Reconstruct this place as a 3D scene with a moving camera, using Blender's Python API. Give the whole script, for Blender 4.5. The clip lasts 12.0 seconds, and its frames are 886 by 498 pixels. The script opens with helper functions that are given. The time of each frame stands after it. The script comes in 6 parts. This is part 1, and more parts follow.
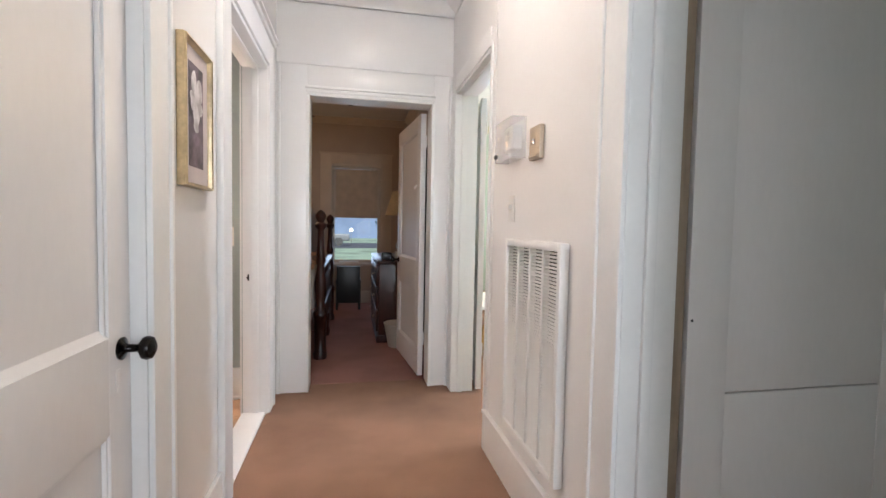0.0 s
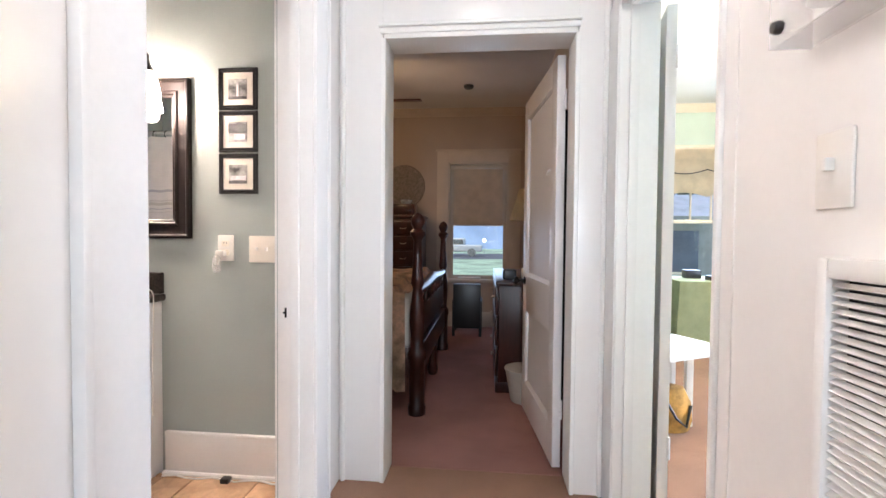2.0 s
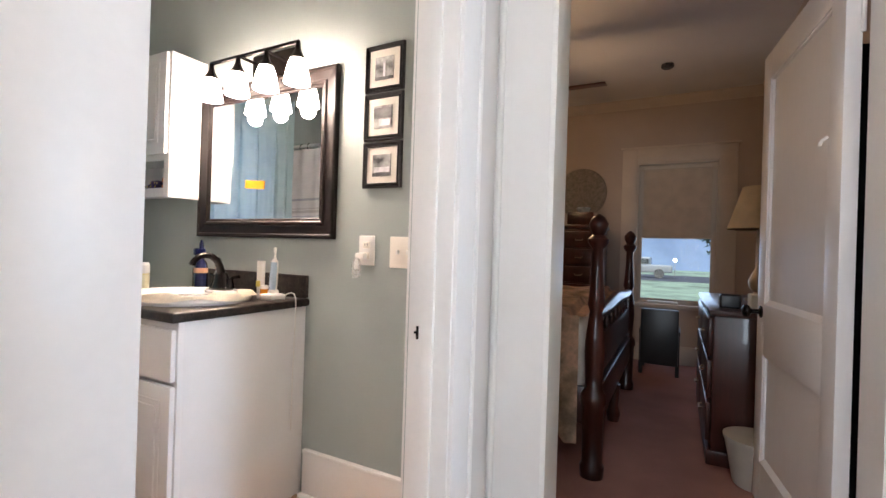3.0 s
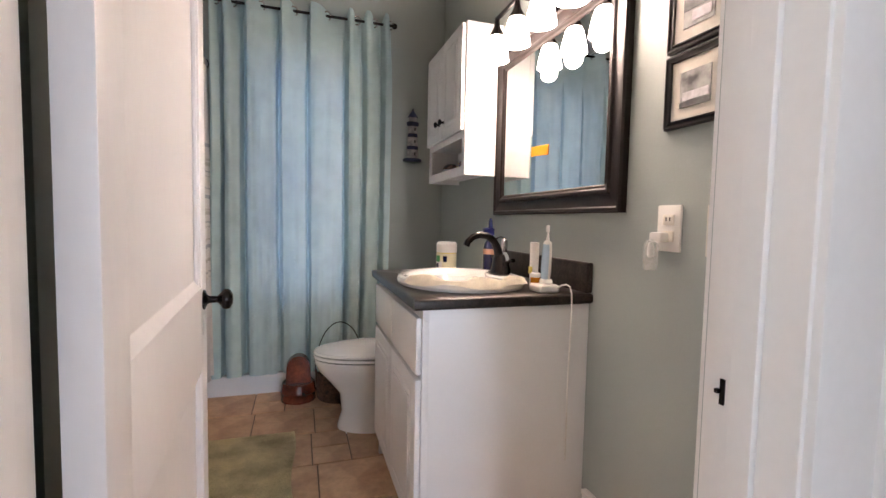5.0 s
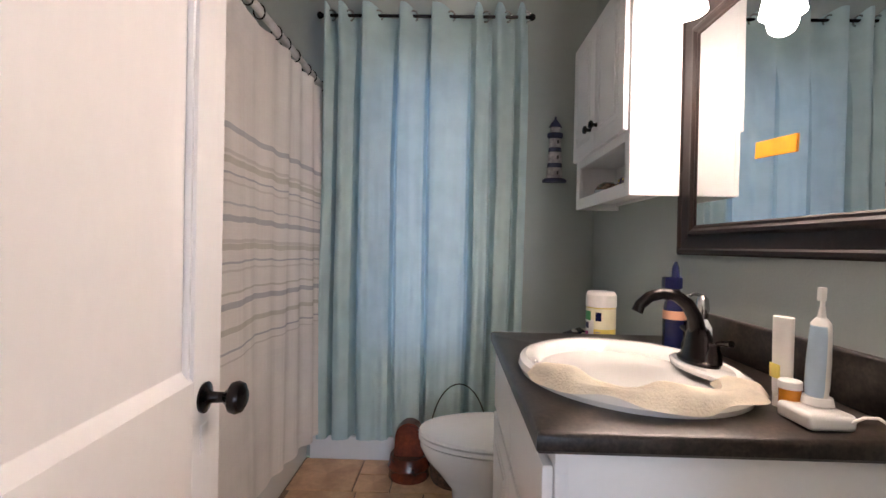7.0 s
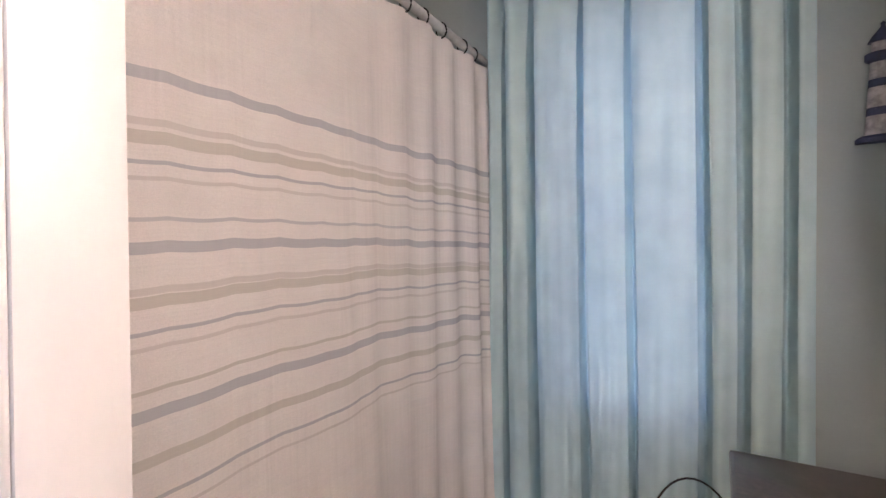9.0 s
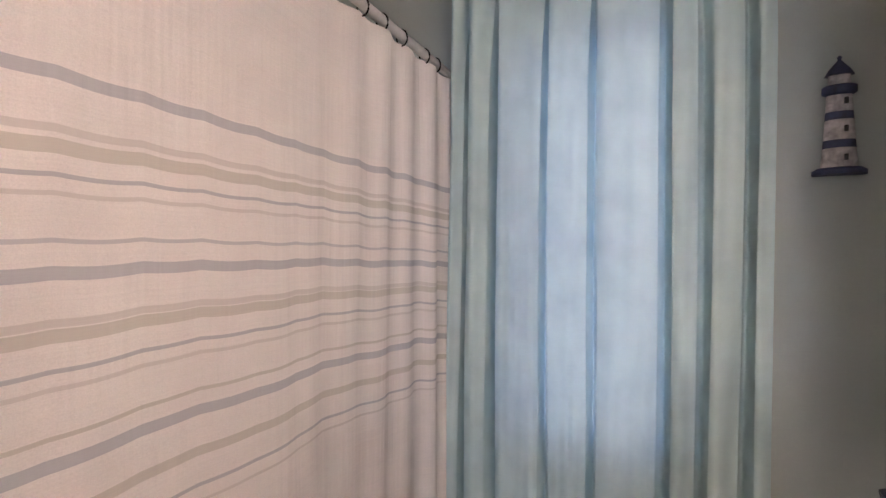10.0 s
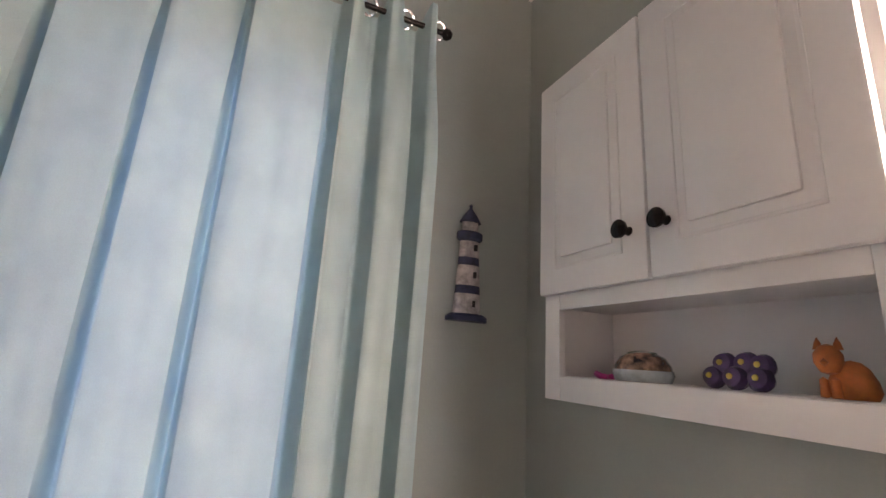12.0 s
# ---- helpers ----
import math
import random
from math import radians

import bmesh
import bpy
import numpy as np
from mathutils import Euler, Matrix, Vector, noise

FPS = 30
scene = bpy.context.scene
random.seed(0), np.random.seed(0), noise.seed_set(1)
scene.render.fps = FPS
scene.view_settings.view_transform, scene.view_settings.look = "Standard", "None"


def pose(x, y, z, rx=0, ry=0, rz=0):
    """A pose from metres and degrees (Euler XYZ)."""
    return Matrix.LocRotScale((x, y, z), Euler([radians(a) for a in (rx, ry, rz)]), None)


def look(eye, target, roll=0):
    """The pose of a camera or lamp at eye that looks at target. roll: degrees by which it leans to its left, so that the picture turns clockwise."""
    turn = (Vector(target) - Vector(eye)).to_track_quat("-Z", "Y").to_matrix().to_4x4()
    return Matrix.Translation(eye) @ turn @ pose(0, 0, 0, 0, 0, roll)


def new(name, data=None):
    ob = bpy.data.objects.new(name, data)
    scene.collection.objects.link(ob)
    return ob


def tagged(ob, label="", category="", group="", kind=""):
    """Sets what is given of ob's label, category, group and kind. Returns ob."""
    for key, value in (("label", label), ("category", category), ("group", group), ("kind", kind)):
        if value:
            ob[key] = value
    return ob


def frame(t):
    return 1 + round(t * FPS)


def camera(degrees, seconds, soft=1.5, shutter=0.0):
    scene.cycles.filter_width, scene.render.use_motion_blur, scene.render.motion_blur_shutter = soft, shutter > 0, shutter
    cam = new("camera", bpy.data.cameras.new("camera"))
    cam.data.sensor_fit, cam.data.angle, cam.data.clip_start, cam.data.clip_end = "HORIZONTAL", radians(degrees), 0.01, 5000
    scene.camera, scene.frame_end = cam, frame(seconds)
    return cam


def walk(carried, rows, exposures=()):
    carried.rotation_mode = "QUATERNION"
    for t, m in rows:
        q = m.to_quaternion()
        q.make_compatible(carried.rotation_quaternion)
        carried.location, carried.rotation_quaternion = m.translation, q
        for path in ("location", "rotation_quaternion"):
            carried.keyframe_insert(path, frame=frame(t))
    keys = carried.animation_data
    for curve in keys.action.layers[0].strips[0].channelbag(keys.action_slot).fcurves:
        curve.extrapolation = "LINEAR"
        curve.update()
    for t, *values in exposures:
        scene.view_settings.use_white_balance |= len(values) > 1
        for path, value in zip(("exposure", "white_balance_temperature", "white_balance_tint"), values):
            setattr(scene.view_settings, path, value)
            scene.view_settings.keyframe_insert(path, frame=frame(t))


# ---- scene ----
cam = camera(89.3, 12.0)
PATH = [
    (0, (0.217, 0.046, 1.143), (0.614, 2.004, 1.047), 1.1),
    (0.5, (0.304, 0.251, 1.145), (0.541, 2.237, 1.102), 1.0),
    (1, (0.325, 0.528, 1.11), (0.416, 2.525, 1.04), 1.5),
    (1.5, (0.321, 0.862, 1.124), (0.436, 2.856, 1.032), 1.1),
    (2, (0.389, 1.2, 1.126), (0.193, 3.189, 1.069), 0.5),
    (2.5, (0.368, 1.48, 1.071), (-0.231, 3.387, 1.01), 1.0),
    (3, (0.299, 1.703, 1.076), (-0.629, 3.475, 1.078), 1.8),
    (3.5, (0.301, 1.895, 1.073), (-1.138, 3.284, 1.049), 2.2),
    (3.7, (0.311, 1.96, 1.076), (-1.256, 3.201, 1.011), 2.4),
    (5.3, (0.058, 2.325, 1.068), (-1.905, 2.696, 0.976), 1.2),
    (5.5, (0.035, 2.366, 1.07), (-1.956, 2.547, 0.996), 1.4),
    (6, (-0.02, 2.421, 1.067), (-2.017, 2.427, 0.969), 1.1),
    (6.5, (-0.201, 2.429, 1.079), (-2.201, 2.412, 1.041), 1.3),
    (6.7, (-0.304, 2.428, 1.095), (-2.304, 2.445, 1.087), 1.3),
    (8.3, (-0.943, 2.575, 1.158), (-2.835, 1.931, 1.089), -0.4),
    (8.5, (-0.984, 2.579, 1.163), (-2.869, 1.915, 1.087), -0.5),
    (9, (-1.049, 2.557, 1.176), (-2.755, 1.512, 1.165), -0.7),
    (9.5, (-1.092, 2.575, 1.196), (-2.6, 1.261, 1.217), -0.5),
    (10, (-1.142, 2.545, 1.217), (-2.92, 1.63, 1.239), 0.8),
    (10.5, (-1.174, 2.446, 1.257), (-3.162, 2.381, 1.463), 0.2),
    (11, (-1.292, 2.383, 1.316), (-3.207, 2.782, 1.731), 2.0),
    (11.5, (-1.524, 2.411, 1.351), (-3.354, 3.062, 1.829), 3.9),
    (12, (-1.67, 2.398, 1.35), (-3.451, 3.17, 1.829), 3.5),
]
# seconds, stops, kelvin, tint
EXPOSURES = [(0.0, 0.18, 6650, 11), (1.0, 0.48, 6500, 11), (1.5, 0.55, 6400, 11), (2.0, 0.6, 6300, 11), (2.5, 0.5, 6350, 11), (3.0, 0.36, 6400, 10), (3.5, 0.22, 6500, 11), (5.3, -0.16, 6550, 13), (5.5, -0.25, 6500, 13), (6.0, -0.32, 6350, 12),
             (6.5, -0.25, 6350, 12), (8.5, 0.12, 6150, 11), (9.0, 0.2, 6300, 16), (9.5, 0.10, 6450, 19), (10.0, 0.17, 6500, 18), (10.5, 0.17, 6500, 18), (11.0, -0.28, 6700, 19), (11.5, -0.05, 6750, 19), (12.0, 0.26, 7000, 19)]
walk(cam, [(t, look(eye, target, roll)) for t, eye, target, roll in PATH], EXPOSURES)
# strengths of the lights
SKY, SUN = 0.15, 2.0
VANITY_W, FAN_W, EAST_W = 3.2, 12.5, 130.0
SHADE_GLOW, DOME_GLOW, FAN_GLOW = 69.0, 41.0, 8.0
# own glow of the backdrop, in place of daylit haze
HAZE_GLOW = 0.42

# ---- world, sun, lights ----
world = bpy.data.worlds.new("dusk")
scene.world = world
world.use_nodes = True
_n, _l = world.node_tree.nodes, world.node_tree.links
_sky = _n.new("ShaderNodeTexSky")
_sky.sky_type, _sky.sun_disc = "NISHITA", False
_sky.sun_elevation, _sky.sun_rotation = radians(14), radians(250)
_bg = _n["Background"]
_bg.inputs["Strength"].default_value = SKY
_l.new(_sky.outputs["Color"], _bg.inputs["Color"])
_sun = new("sun", bpy.data.lights.new("sun", "SUN"))
_sun.data.energy, _sun.data.angle, _sun.data.color = SUN, radians(14), (0.8, 0.88, 1.0)
_sun.matrix_world = look((0, 0, 30), (8, 5, 0))


def lamp(name, place, target, watts, color, size, size_y=None):
    """An area lamp in a window opening, for the light of the sky."""
    ob = new(name, bpy.data.lights.new(name, "AREA"))
    ob.data.energy, ob.data.color, ob.data.shape = watts, color, "RECTANGLE"
    ob.data.size, ob.data.size_y = size, size_y or size
    ob.matrix_world = look(place, target)
    return ob


def bulb(name, place, watts, color, radius):
    ob = new(name, bpy.data.lights.new(name, "POINT"))
    ob.data.energy, ob.data.color, ob.data.shadow_soft_size = watts, color, radius
    ob.location = place
    return ob


BLUE = (0.52, 0.70, 1.0)
WARM = (1.0, 0.755, 0.64)
lamp("window_light", (0.27, 6.68, 0.95), (0.27, 5.0, 0.6), 3.4, BLUE, 0.62, 0.7)
lamp("window_light", (3.0, 6.68, 1.1), (2.6, 4.0, 0.8), 30, BLUE, 1.0, 1.0)
lamp("window_light", (-2.800, 2.28, 1.29), (0, 2.28, 1.29), 1.5, (0.32, 0.47, 1.0), 0.48, 1.36)
lamp("window_light", (4.57, 3.3, 1.4), (0, 2.55, 1.2), EAST_W, (0.68, 0.79, 1.0), 1.5, 1.3)
# Cool fill from an unseen window, added behind the camera's start.
lamp("window_light", (0.62, -3.05, 1.4), (0.3, 0, 1.1), 52, (0.74, 0.86, 1.0), 0.5, 1.3)
# Fill through an unseen study window, added to brighten the study door.
lamp("window_light", (2.1, -3.05, 1.4), (1.7, 0, 1.1), 8, (0.76, 0.92, 0.96), 1.0, 1.3)

# ---- materials ----


def mat(name, color, rough=0.5, metal=0.0, vary=0.08, scale=6.0, grain=0.05, gscale=90.0, bump=0.0, bscale=None, stretch=(1, 1, 1), tint=None, coat=0.0, rand=0.0, spec=0.5, emit=None, strength=0.0):
    m = bpy.data.materials.new(name)
    m.use_nodes = True
    nt = m.node_tree
    n, l = nt.nodes, nt.links
    p = n["Principled BSDF"]
    p.inputs["Metallic"].default_value = metal
    p.inputs["Specular IOR Level"].default_value = spec
    p.inputs["Coat Weight"].default_value = coat
    tc = n.new("ShaderNodeTexCoord")
    mp = n.new("ShaderNodeMapping")
    mp.inputs["Scale"].default_value = stretch
    l.new(tc.outputs["Object"], mp.inputs["Vector"])
    a, b = n.new("ShaderNodeTexNoise"), n.new("ShaderNodeTexNoise")
    a.inputs["Scale"].default_value, b.inputs["Scale"].default_value = scale, gscale
    a.inputs["Detail"].default_value, b.inputs["Detail"].default_value = 4, 3
    for t in (a, b):
        l.new(mp.outputs["Vector"], t.inputs["Vector"])
    mix = n.new("ShaderNodeMix")
    mix.data_type = "RGBA"
    dark = tint or tuple(c * (1 - vary * 2) for c in color)
    light = tuple(min(1, c * (1 + vary)) for c in color)
    mix.inputs["A"].default_value, mix.inputs["B"].default_value = (*dark, 1), (*light, 1)
    r1 = n.new("ShaderNodeMapRange")
    r1.inputs["From Min"].default_value, r1.inputs["From Max"].default_value = 0.32, 0.62
    l.new(a.outputs["Fac"], r1.inputs["Value"])
    l.new(r1.outputs["Result"], mix.inputs["Factor"])
    hsv = n.new("ShaderNodeHueSaturation")
    l.new(mix.outputs["Result"], hsv.inputs["Color"])
    r2 = n.new("ShaderNodeMapRange")
    r2.inputs["From Min"].default_value, r2.inputs["From Max"].default_value = 0.3, 0.7
    r2.inputs["To Min"].default_value, r2.inputs["To Max"].default_value = 1 - grain, 1 + grain
    l.new(b.outputs["Fac"], r2.inputs["Value"])
    val = r2.outputs["Result"]
    if rand:
        oi = n.new("ShaderNodeObjectInfo")
        r3 = n.new("ShaderNodeMapRange")
        r3.inputs["To Min"].default_value, r3.inputs["To Max"].default_value = 1 - rand, 1 + rand
        l.new(oi.outputs["Random"], r3.inputs["Value"])
        mul = n.new("ShaderNodeMath")
        mul.operation = "MULTIPLY"
        l.new(val, mul.inputs[0]), l.new(r3.outputs["Result"], mul.inputs[1])
        val = mul.outputs["Value"]
    l.new(val, hsv.inputs["Value"])
    l.new(hsv.outputs["Color"], p.inputs["Base Color"])
    rr = n.new("ShaderNodeMapRange")
    rr.inputs["To Min"].default_value, rr.inputs["To Max"].default_value = max(0.03, rough - 0.03), min(1, rough + 0.03)
    l.new(a.outputs["Fac"], rr.inputs["Value"])
    l.new(rr.outputs["Result"], p.inputs["Roughness"])
    if bump:
        c = n.new("ShaderNodeTexNoise")
        c.inputs["Scale"].default_value, c.inputs["Detail"].default_value = bscale or gscale, 5
        l.new(mp.outputs["Vector"], c.inputs["Vector"])
        bp = n.new("ShaderNodeBump")
        bp.inputs["Strength"].default_value, bp.inputs["Distance"].default_value = bump, 0.004
        l.new(c.outputs["Fac"], bp.inputs["Height"])
        l.new(bp.outputs["Normal"], p.inputs["Normal"])
    if emit:
        p.inputs["Emission Color"].default_value, p.inputs["Emission Strength"].default_value = (*emit, 1), strength
    return m


def cloth(name, color, through_amount=0.4, vary=0.05, rough=0.9, wx=450.0, inner=None):
    """Woven fabric that lets some light through."""
    m = mat(name, color, rough, vary=vary, scale=9, grain=0.06, gscale=wx, bump=0.25, bscale=wx)
    n, l = m.node_tree.nodes, m.node_tree.links
    p = n["Principled BSDF"]
    tr, mx = n.new("ShaderNodeBsdfTranslucent"), n.new("ShaderNodeMixShader")
    src = p.inputs["Base Color"].links[0].from_socket
    if inner:
        tr.inputs["Color"].default_value = (*inner, 1)
    else:
        l.new(src, tr.inputs["Color"])
    mx.inputs["Fac"].default_value = through_amount
    l.new(p.outputs["BSDF"], mx.inputs[1]), l.new(tr.outputs["BSDF"], mx.inputs[2])
    l.new(mx.outputs["Shader"], n["Material Output"].inputs["Surface"])
    return m


def glass(name, color=(1, 1, 1), rough=0.0):
    m = bpy.data.materials.new(name)
    m.use_nodes = True
    p = m.node_tree.nodes["Principled BSDF"]
    p.inputs["Base Color"].default_value = (*color, 1)
    p.inputs["Roughness"].default_value, p.inputs["Transmission Weight"].default_value = rough, 1.0
    p.inputs["IOR"].default_value = 1.1
    return m


WHITE = mat("white_gloss_paint", (0.82, 0.805, 0.79), 0.22, vary=0.006, scale=2.5, grain=0.006, gscale=40, bump=0.05, bscale=60)
TRIM = mat("white_trim_paint", (0.82, 0.81, 0.79), 0.36, vary=0.01, scale=5, grain=0.012, gscale=60, bump=0.03, bscale=120)
DOORP = mat("white_door_paint", (0.80, 0.775, 0.76), 0.34, vary=0.01, scale=4, grain=0.012, gscale=60, bump=0.05, bscale=70, stretch=(1, 1, 0.3))
WALLP = mat("white_satin_wall_paint", (0.82, 0.805, 0.79), 0.45, vary=0.008, scale=2.0, grain=0.008, gscale=60, bump=0.06, bscale=80)
SAGE = mat("sage_grey_wall_paint", (0.345, 0.385, 0.365), 0.55, vary=0.03, scale=2.0, grain=0.015, gscale=150, bump=0.12, bscale=160)
MINT = mat("mint_green_wall_paint", (0.52, 0.605, 0.51), 0.6, vary=0.03, scale=2.0, grain=0.02, gscale=120, bump=0.1)
BEIGE = mat("taupe_bedroom_wall_paint", (0.45, 0.36, 0.30), 0.7, vary=0.03, scale=2.0, grain=0.02, gscale=120, bump=0.1)
CEIL = mat("ceiling_paint", (0.74, 0.71, 0.68), 0.8, vary=0.03, scale=1.5, grain=0.02, gscale=120, bump=0.15)
CARPET = mat("tan_carpet", (0.315, 0.185, 0.125), 0.97, vary=0.10, scale=2.2, grain=0.28, gscale=420, bump=0.9, bscale=380, spec=0.1)
CARPET2 = mat("rose_carpet", (0.35, 0.18, 0.15), 0.97, vary=0.10, scale=2.2, grain=0.28, gscale=420, bump=0.9, bscale=380, spec=0.1)
TILE = mat("tan_floor_tile", (0.48, 0.305, 0.18), 0.42, vary=0.14, scale=7, grain=0.10, gscale=40, bump=0.25, bscale=22, tint=(0.33, 0.195, 0.11), rand=0.18)
GROUT = mat("dark_grout", (0.17, 0.125, 0.09), 0.9, vary=0.1, scale=12, grain=0.1, gscale=200, bump=0.4)
ESPRESSO = mat("espresso_wood", (0.009, 0.005, 0.004), 0.38, spec=0.22, vary=0.25, scale=8, grain=0.15, gscale=60, bump=0.1, stretch=(1, 1, 1))
MAHOG = mat("mahogany_wood", (0.040, 0.009, 0.006), 0.30, spec=0.35, vary=0.3, scale=6, grain=0.25, gscale=50, bump=0.08, stretch=(1, 1, 0.15), coat=0.12)
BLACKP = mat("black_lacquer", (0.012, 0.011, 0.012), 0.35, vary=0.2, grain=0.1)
BRONZE = mat("oil_rubbed_bronze", (0.012, 0.009, 0.008), 0.24, metal=0.7, vary=0.25, scale=20, grain=0.15)
COUNTER = mat("dark_brown_laminate", (0.022, 0.016, 0.013), 0.34, vary=0.3, scale=28, grain=0.5, gscale=140, tint=(0.008, 0.006, 0.005), spec=0.28)
PORCELAIN = mat("white_porcelain", (0.80, 0.79, 0.76), 0.09, vary=0.01, grain=0.005, coat=0.5)
CABW = mat("white_cabinet_thermofoil", (0.80, 0.80, 0.80), 0.32, vary=0.02, scale=3, grain=0.008, bump=0.04, bscale=30)
PLASTIC = mat("white_plastic", (0.78, 0.76, 0.72), 0.35, vary=0.02, grain=0.01)
IVORY = mat("almond_plastic", (0.80, 0.75, 0.66), 0.35, vary=0.02, grain=0.01)
CHROME = mat("chrome", (0.52, 0.52, 0.53), 0.2, metal=1.0, vary=0.05, grain=0.02)
BRASS = mat("brushed_brass", (0.50, 0.42, 0.33), 0.5, metal=1.0, vary=0.05, scale=20, grain=0.05, gscale=200)
GOLD = mat("gold_picture_frame", (0.70, 0.57, 0.36), 0.3, metal=0.85, vary=0.12, scale=14, grain=0.08)
MATB = mat("grey_picture_mat", (0.60, 0.54, 0.54), 0.8, vary=0.04, grain=0.03)
PAPER = mat("cream_paper_mat", (0.72, 0.68, 0.60), 0.85, vary=0.03, grain=0.02)
INK = mat("dark_blue_print", (0.15, 0.115, 0.15), 0.6, vary=0.35, scale=14, grain=0.2, gscale=30)
PETAL = mat("white_print", (0.66, 0.64, 0.66), 0.7, vary=0.2, scale=20, grain=0.1)
PHOTO = mat("grey_photo_print", (0.30, 0.30, 0.29), 0.6, vary=0.5, scale=18, grain=0.2, gscale=60)
PHOTOD = mat("dark_photo_print", (0.10, 0.10, 0.10), 0.6, vary=0.4, scale=24, grain=0.2)
ROD = mat("white_metal_rod", (0.50, 0.48, 0.46), 0.35, metal=0.3, vary=0.1, scale=15, grain=0.05)
CURTAIN = cloth("aqua_curtain_fabric", (0.52, 0.65, 0.615), 0.38, inner=(0.35, 0.52, 0.65))
SHADEF = cloth("tan_roller_shade", (0.60, 0.49, 0.40), 0.22)
LAMPSH = cloth("cream_lamp_shade", (0.70, 0.58, 0.40), 0.3)
QUILT = mat("floral_beige_quilt", (0.52, 0.35, 0.24), 0.9, vary=0.35, scale=9, grain=0.15, gscale=60, bump=0.7, bscale=20, tint=(0.27, 0.20, 0.14))
RUG = mat("pale_green_bath_mat", (0.58, 0.51, 0.31), 0.95, vary=0.2, scale=6, grain=0.25, gscale=260, bump=0.9, bscale=240, spec=0.1)
TOWEL = mat("cream_face_cloth", (0.76, 0.70, 0.58), 0.95, vary=0.06, scale=25, grain=0.03, gscale=300, bump=0.5, bscale=200)
NAVY = mat("navy_painted_wood", (0.030, 0.036, 0.085), 0.6, vary=0.25, scale=30, grain=0.15)
OLDWHITE = mat("weathered_white_wood", (0.45, 0.42, 0.42), 0.7, vary=0.2, scale=40, grain=0.15)
RUST = mat("red_brown_lacquered_wood", (0.10, 0.022, 0.010), 0.26, vary=0.3, scale=12, grain=0.2, gscale=70, bump=0.15, coat=0.2)
WICKER = mat("dark_brown_wicker", (0.085, 0.045, 0.025), 0.7, vary=0.35, scale=40, grain=0.4, gscale=160, bump=0.9, bscale=140)
DARKCL = mat("black_robe_fabric", (0.012, 0.012, 0.014), 0.95, vary=0.4, scale=10, grain=0.2, gscale=200, bump=0.5)
BLUEPL = mat("dark_blue_plastic", (0.007, 0.010, 0.050), 0.22, vary=0.1, grain=0.05)
YELLOW = mat("yellow_label", (0.75, 0.60, 0.12), 0.45, vary=0.08, scale=12, grain=0.03)
PALEYEL = mat("pale_yellow_label", (0.76, 0.72, 0.50), 0.45, vary=0.05, scale=12, grain=0.03)
GREENL = mat("green_label", (0.05, 0.30, 0.09), 0.45, vary=0.1, grain=0.03)
MAGENTA = mat("magenta_label", (0.45, 0.03, 0.20), 0.4, vary=0.1, grain=0.03)
ORANGEST = mat("orange_sticker", (0.80, 0.30, 0.008), 0.55, vary=0.06, scale=20, grain=0.03)
AMBER = mat("amber_pill_bottle", (0.65, 0.24, 0.02), 0.2, vary=0.1, grain=0.05)
PALEBLUE = mat("pale_blue_plastic", (0.45, 0.58, 0.70), 0.25, vary=0.05, grain=0.02)
SEATBAND = mat("peach_label", (0.60, 0.32, 0.20), 0.5, vary=0.05, grain=0.03)
PURPLE = mat("purple_glass", (0.055, 0.032, 0.105), 0.3, vary=0.3, scale=40, grain=0.2)
GINGER = mat("orange_wax", (0.55, 0.17, 0.045), 0.45, vary=0.18, scale=30, grain=0.1)
TORTOISE = mat("mottled_glass", (0.16, 0.10, 0.07), 0.1, vary=0.6, scale=45, grain=0.3, coat=0.5)
SILVERG = mat("grey_blue_glass", (0.42, 0.47, 0.50), 0.08, vary=0.2, scale=30, grain=0.1, coat=0.5)
DISCGREY = mat("grey_round_disc", (0.24, 0.21, 0.19), 0.8, vary=0.12, scale=30, grain=0.3, gscale=160, bump=0.7)
CREAMP = mat("cream_plastic_bin", (0.46, 0.41, 0.34), 0.45, vary=0.05, grain=0.02)
TABLEG = mat("green_table_cloth", (0.42, 0.46, 0.27), 0.9, vary=0.08, scale=6, grain=0.1, gscale=200, bump=0.4)
TABLEW = mat("white_table_top", (0.76, 0.74, 0.70), 0.4, vary=0.03, grain=0.02)
OCHRE = mat("ochre_fabric", (0.50, 0.26, 0.06), 0.8, vary=0.3, scale=10, grain=0.1)
VALANCE = cloth("cream_valance_fabric", (0.74, 0.63, 0.48), 0.15)
GRASS = mat("lawn_grass", (0.42, 0.52, 0.36), 0.9, vary=0.2, scale=0.6, grain=0.3, gscale=30, bump=0.6)
LEAF = mat("dark_foliage", (0.075, 0.105, 0.085), 0.85, vary=0.4, scale=3, grain=0.3, gscale=20)
BARK = mat("bark", (0.09, 0.065, 0.05), 0.9, vary=0.3, scale=8, grain=0.3, bump=0.6)
CARPAINT = mat("white_car_paint", (0.72, 0.73, 0.75), 0.25, vary=0.02, grain=0.01, coat=0.4)
RUBBER = mat("black_rubber", (0.02, 0.02, 0.02), 0.8, vary=0.1)
# White trim colour lowered to carry the bedroom's dim, warm light.
BEDTRIM = mat("dimmed_white_trim_paint", (0.56, 0.47, 0.39), 0.5, vary=0.03, scale=5, grain=0.02, gscale=60)
PEACHTRIM = mat("peach_cream_trim_paint", (0.76, 0.66, 0.52), 0.5, vary=0.03, scale=5, grain=0.02, gscale=60)
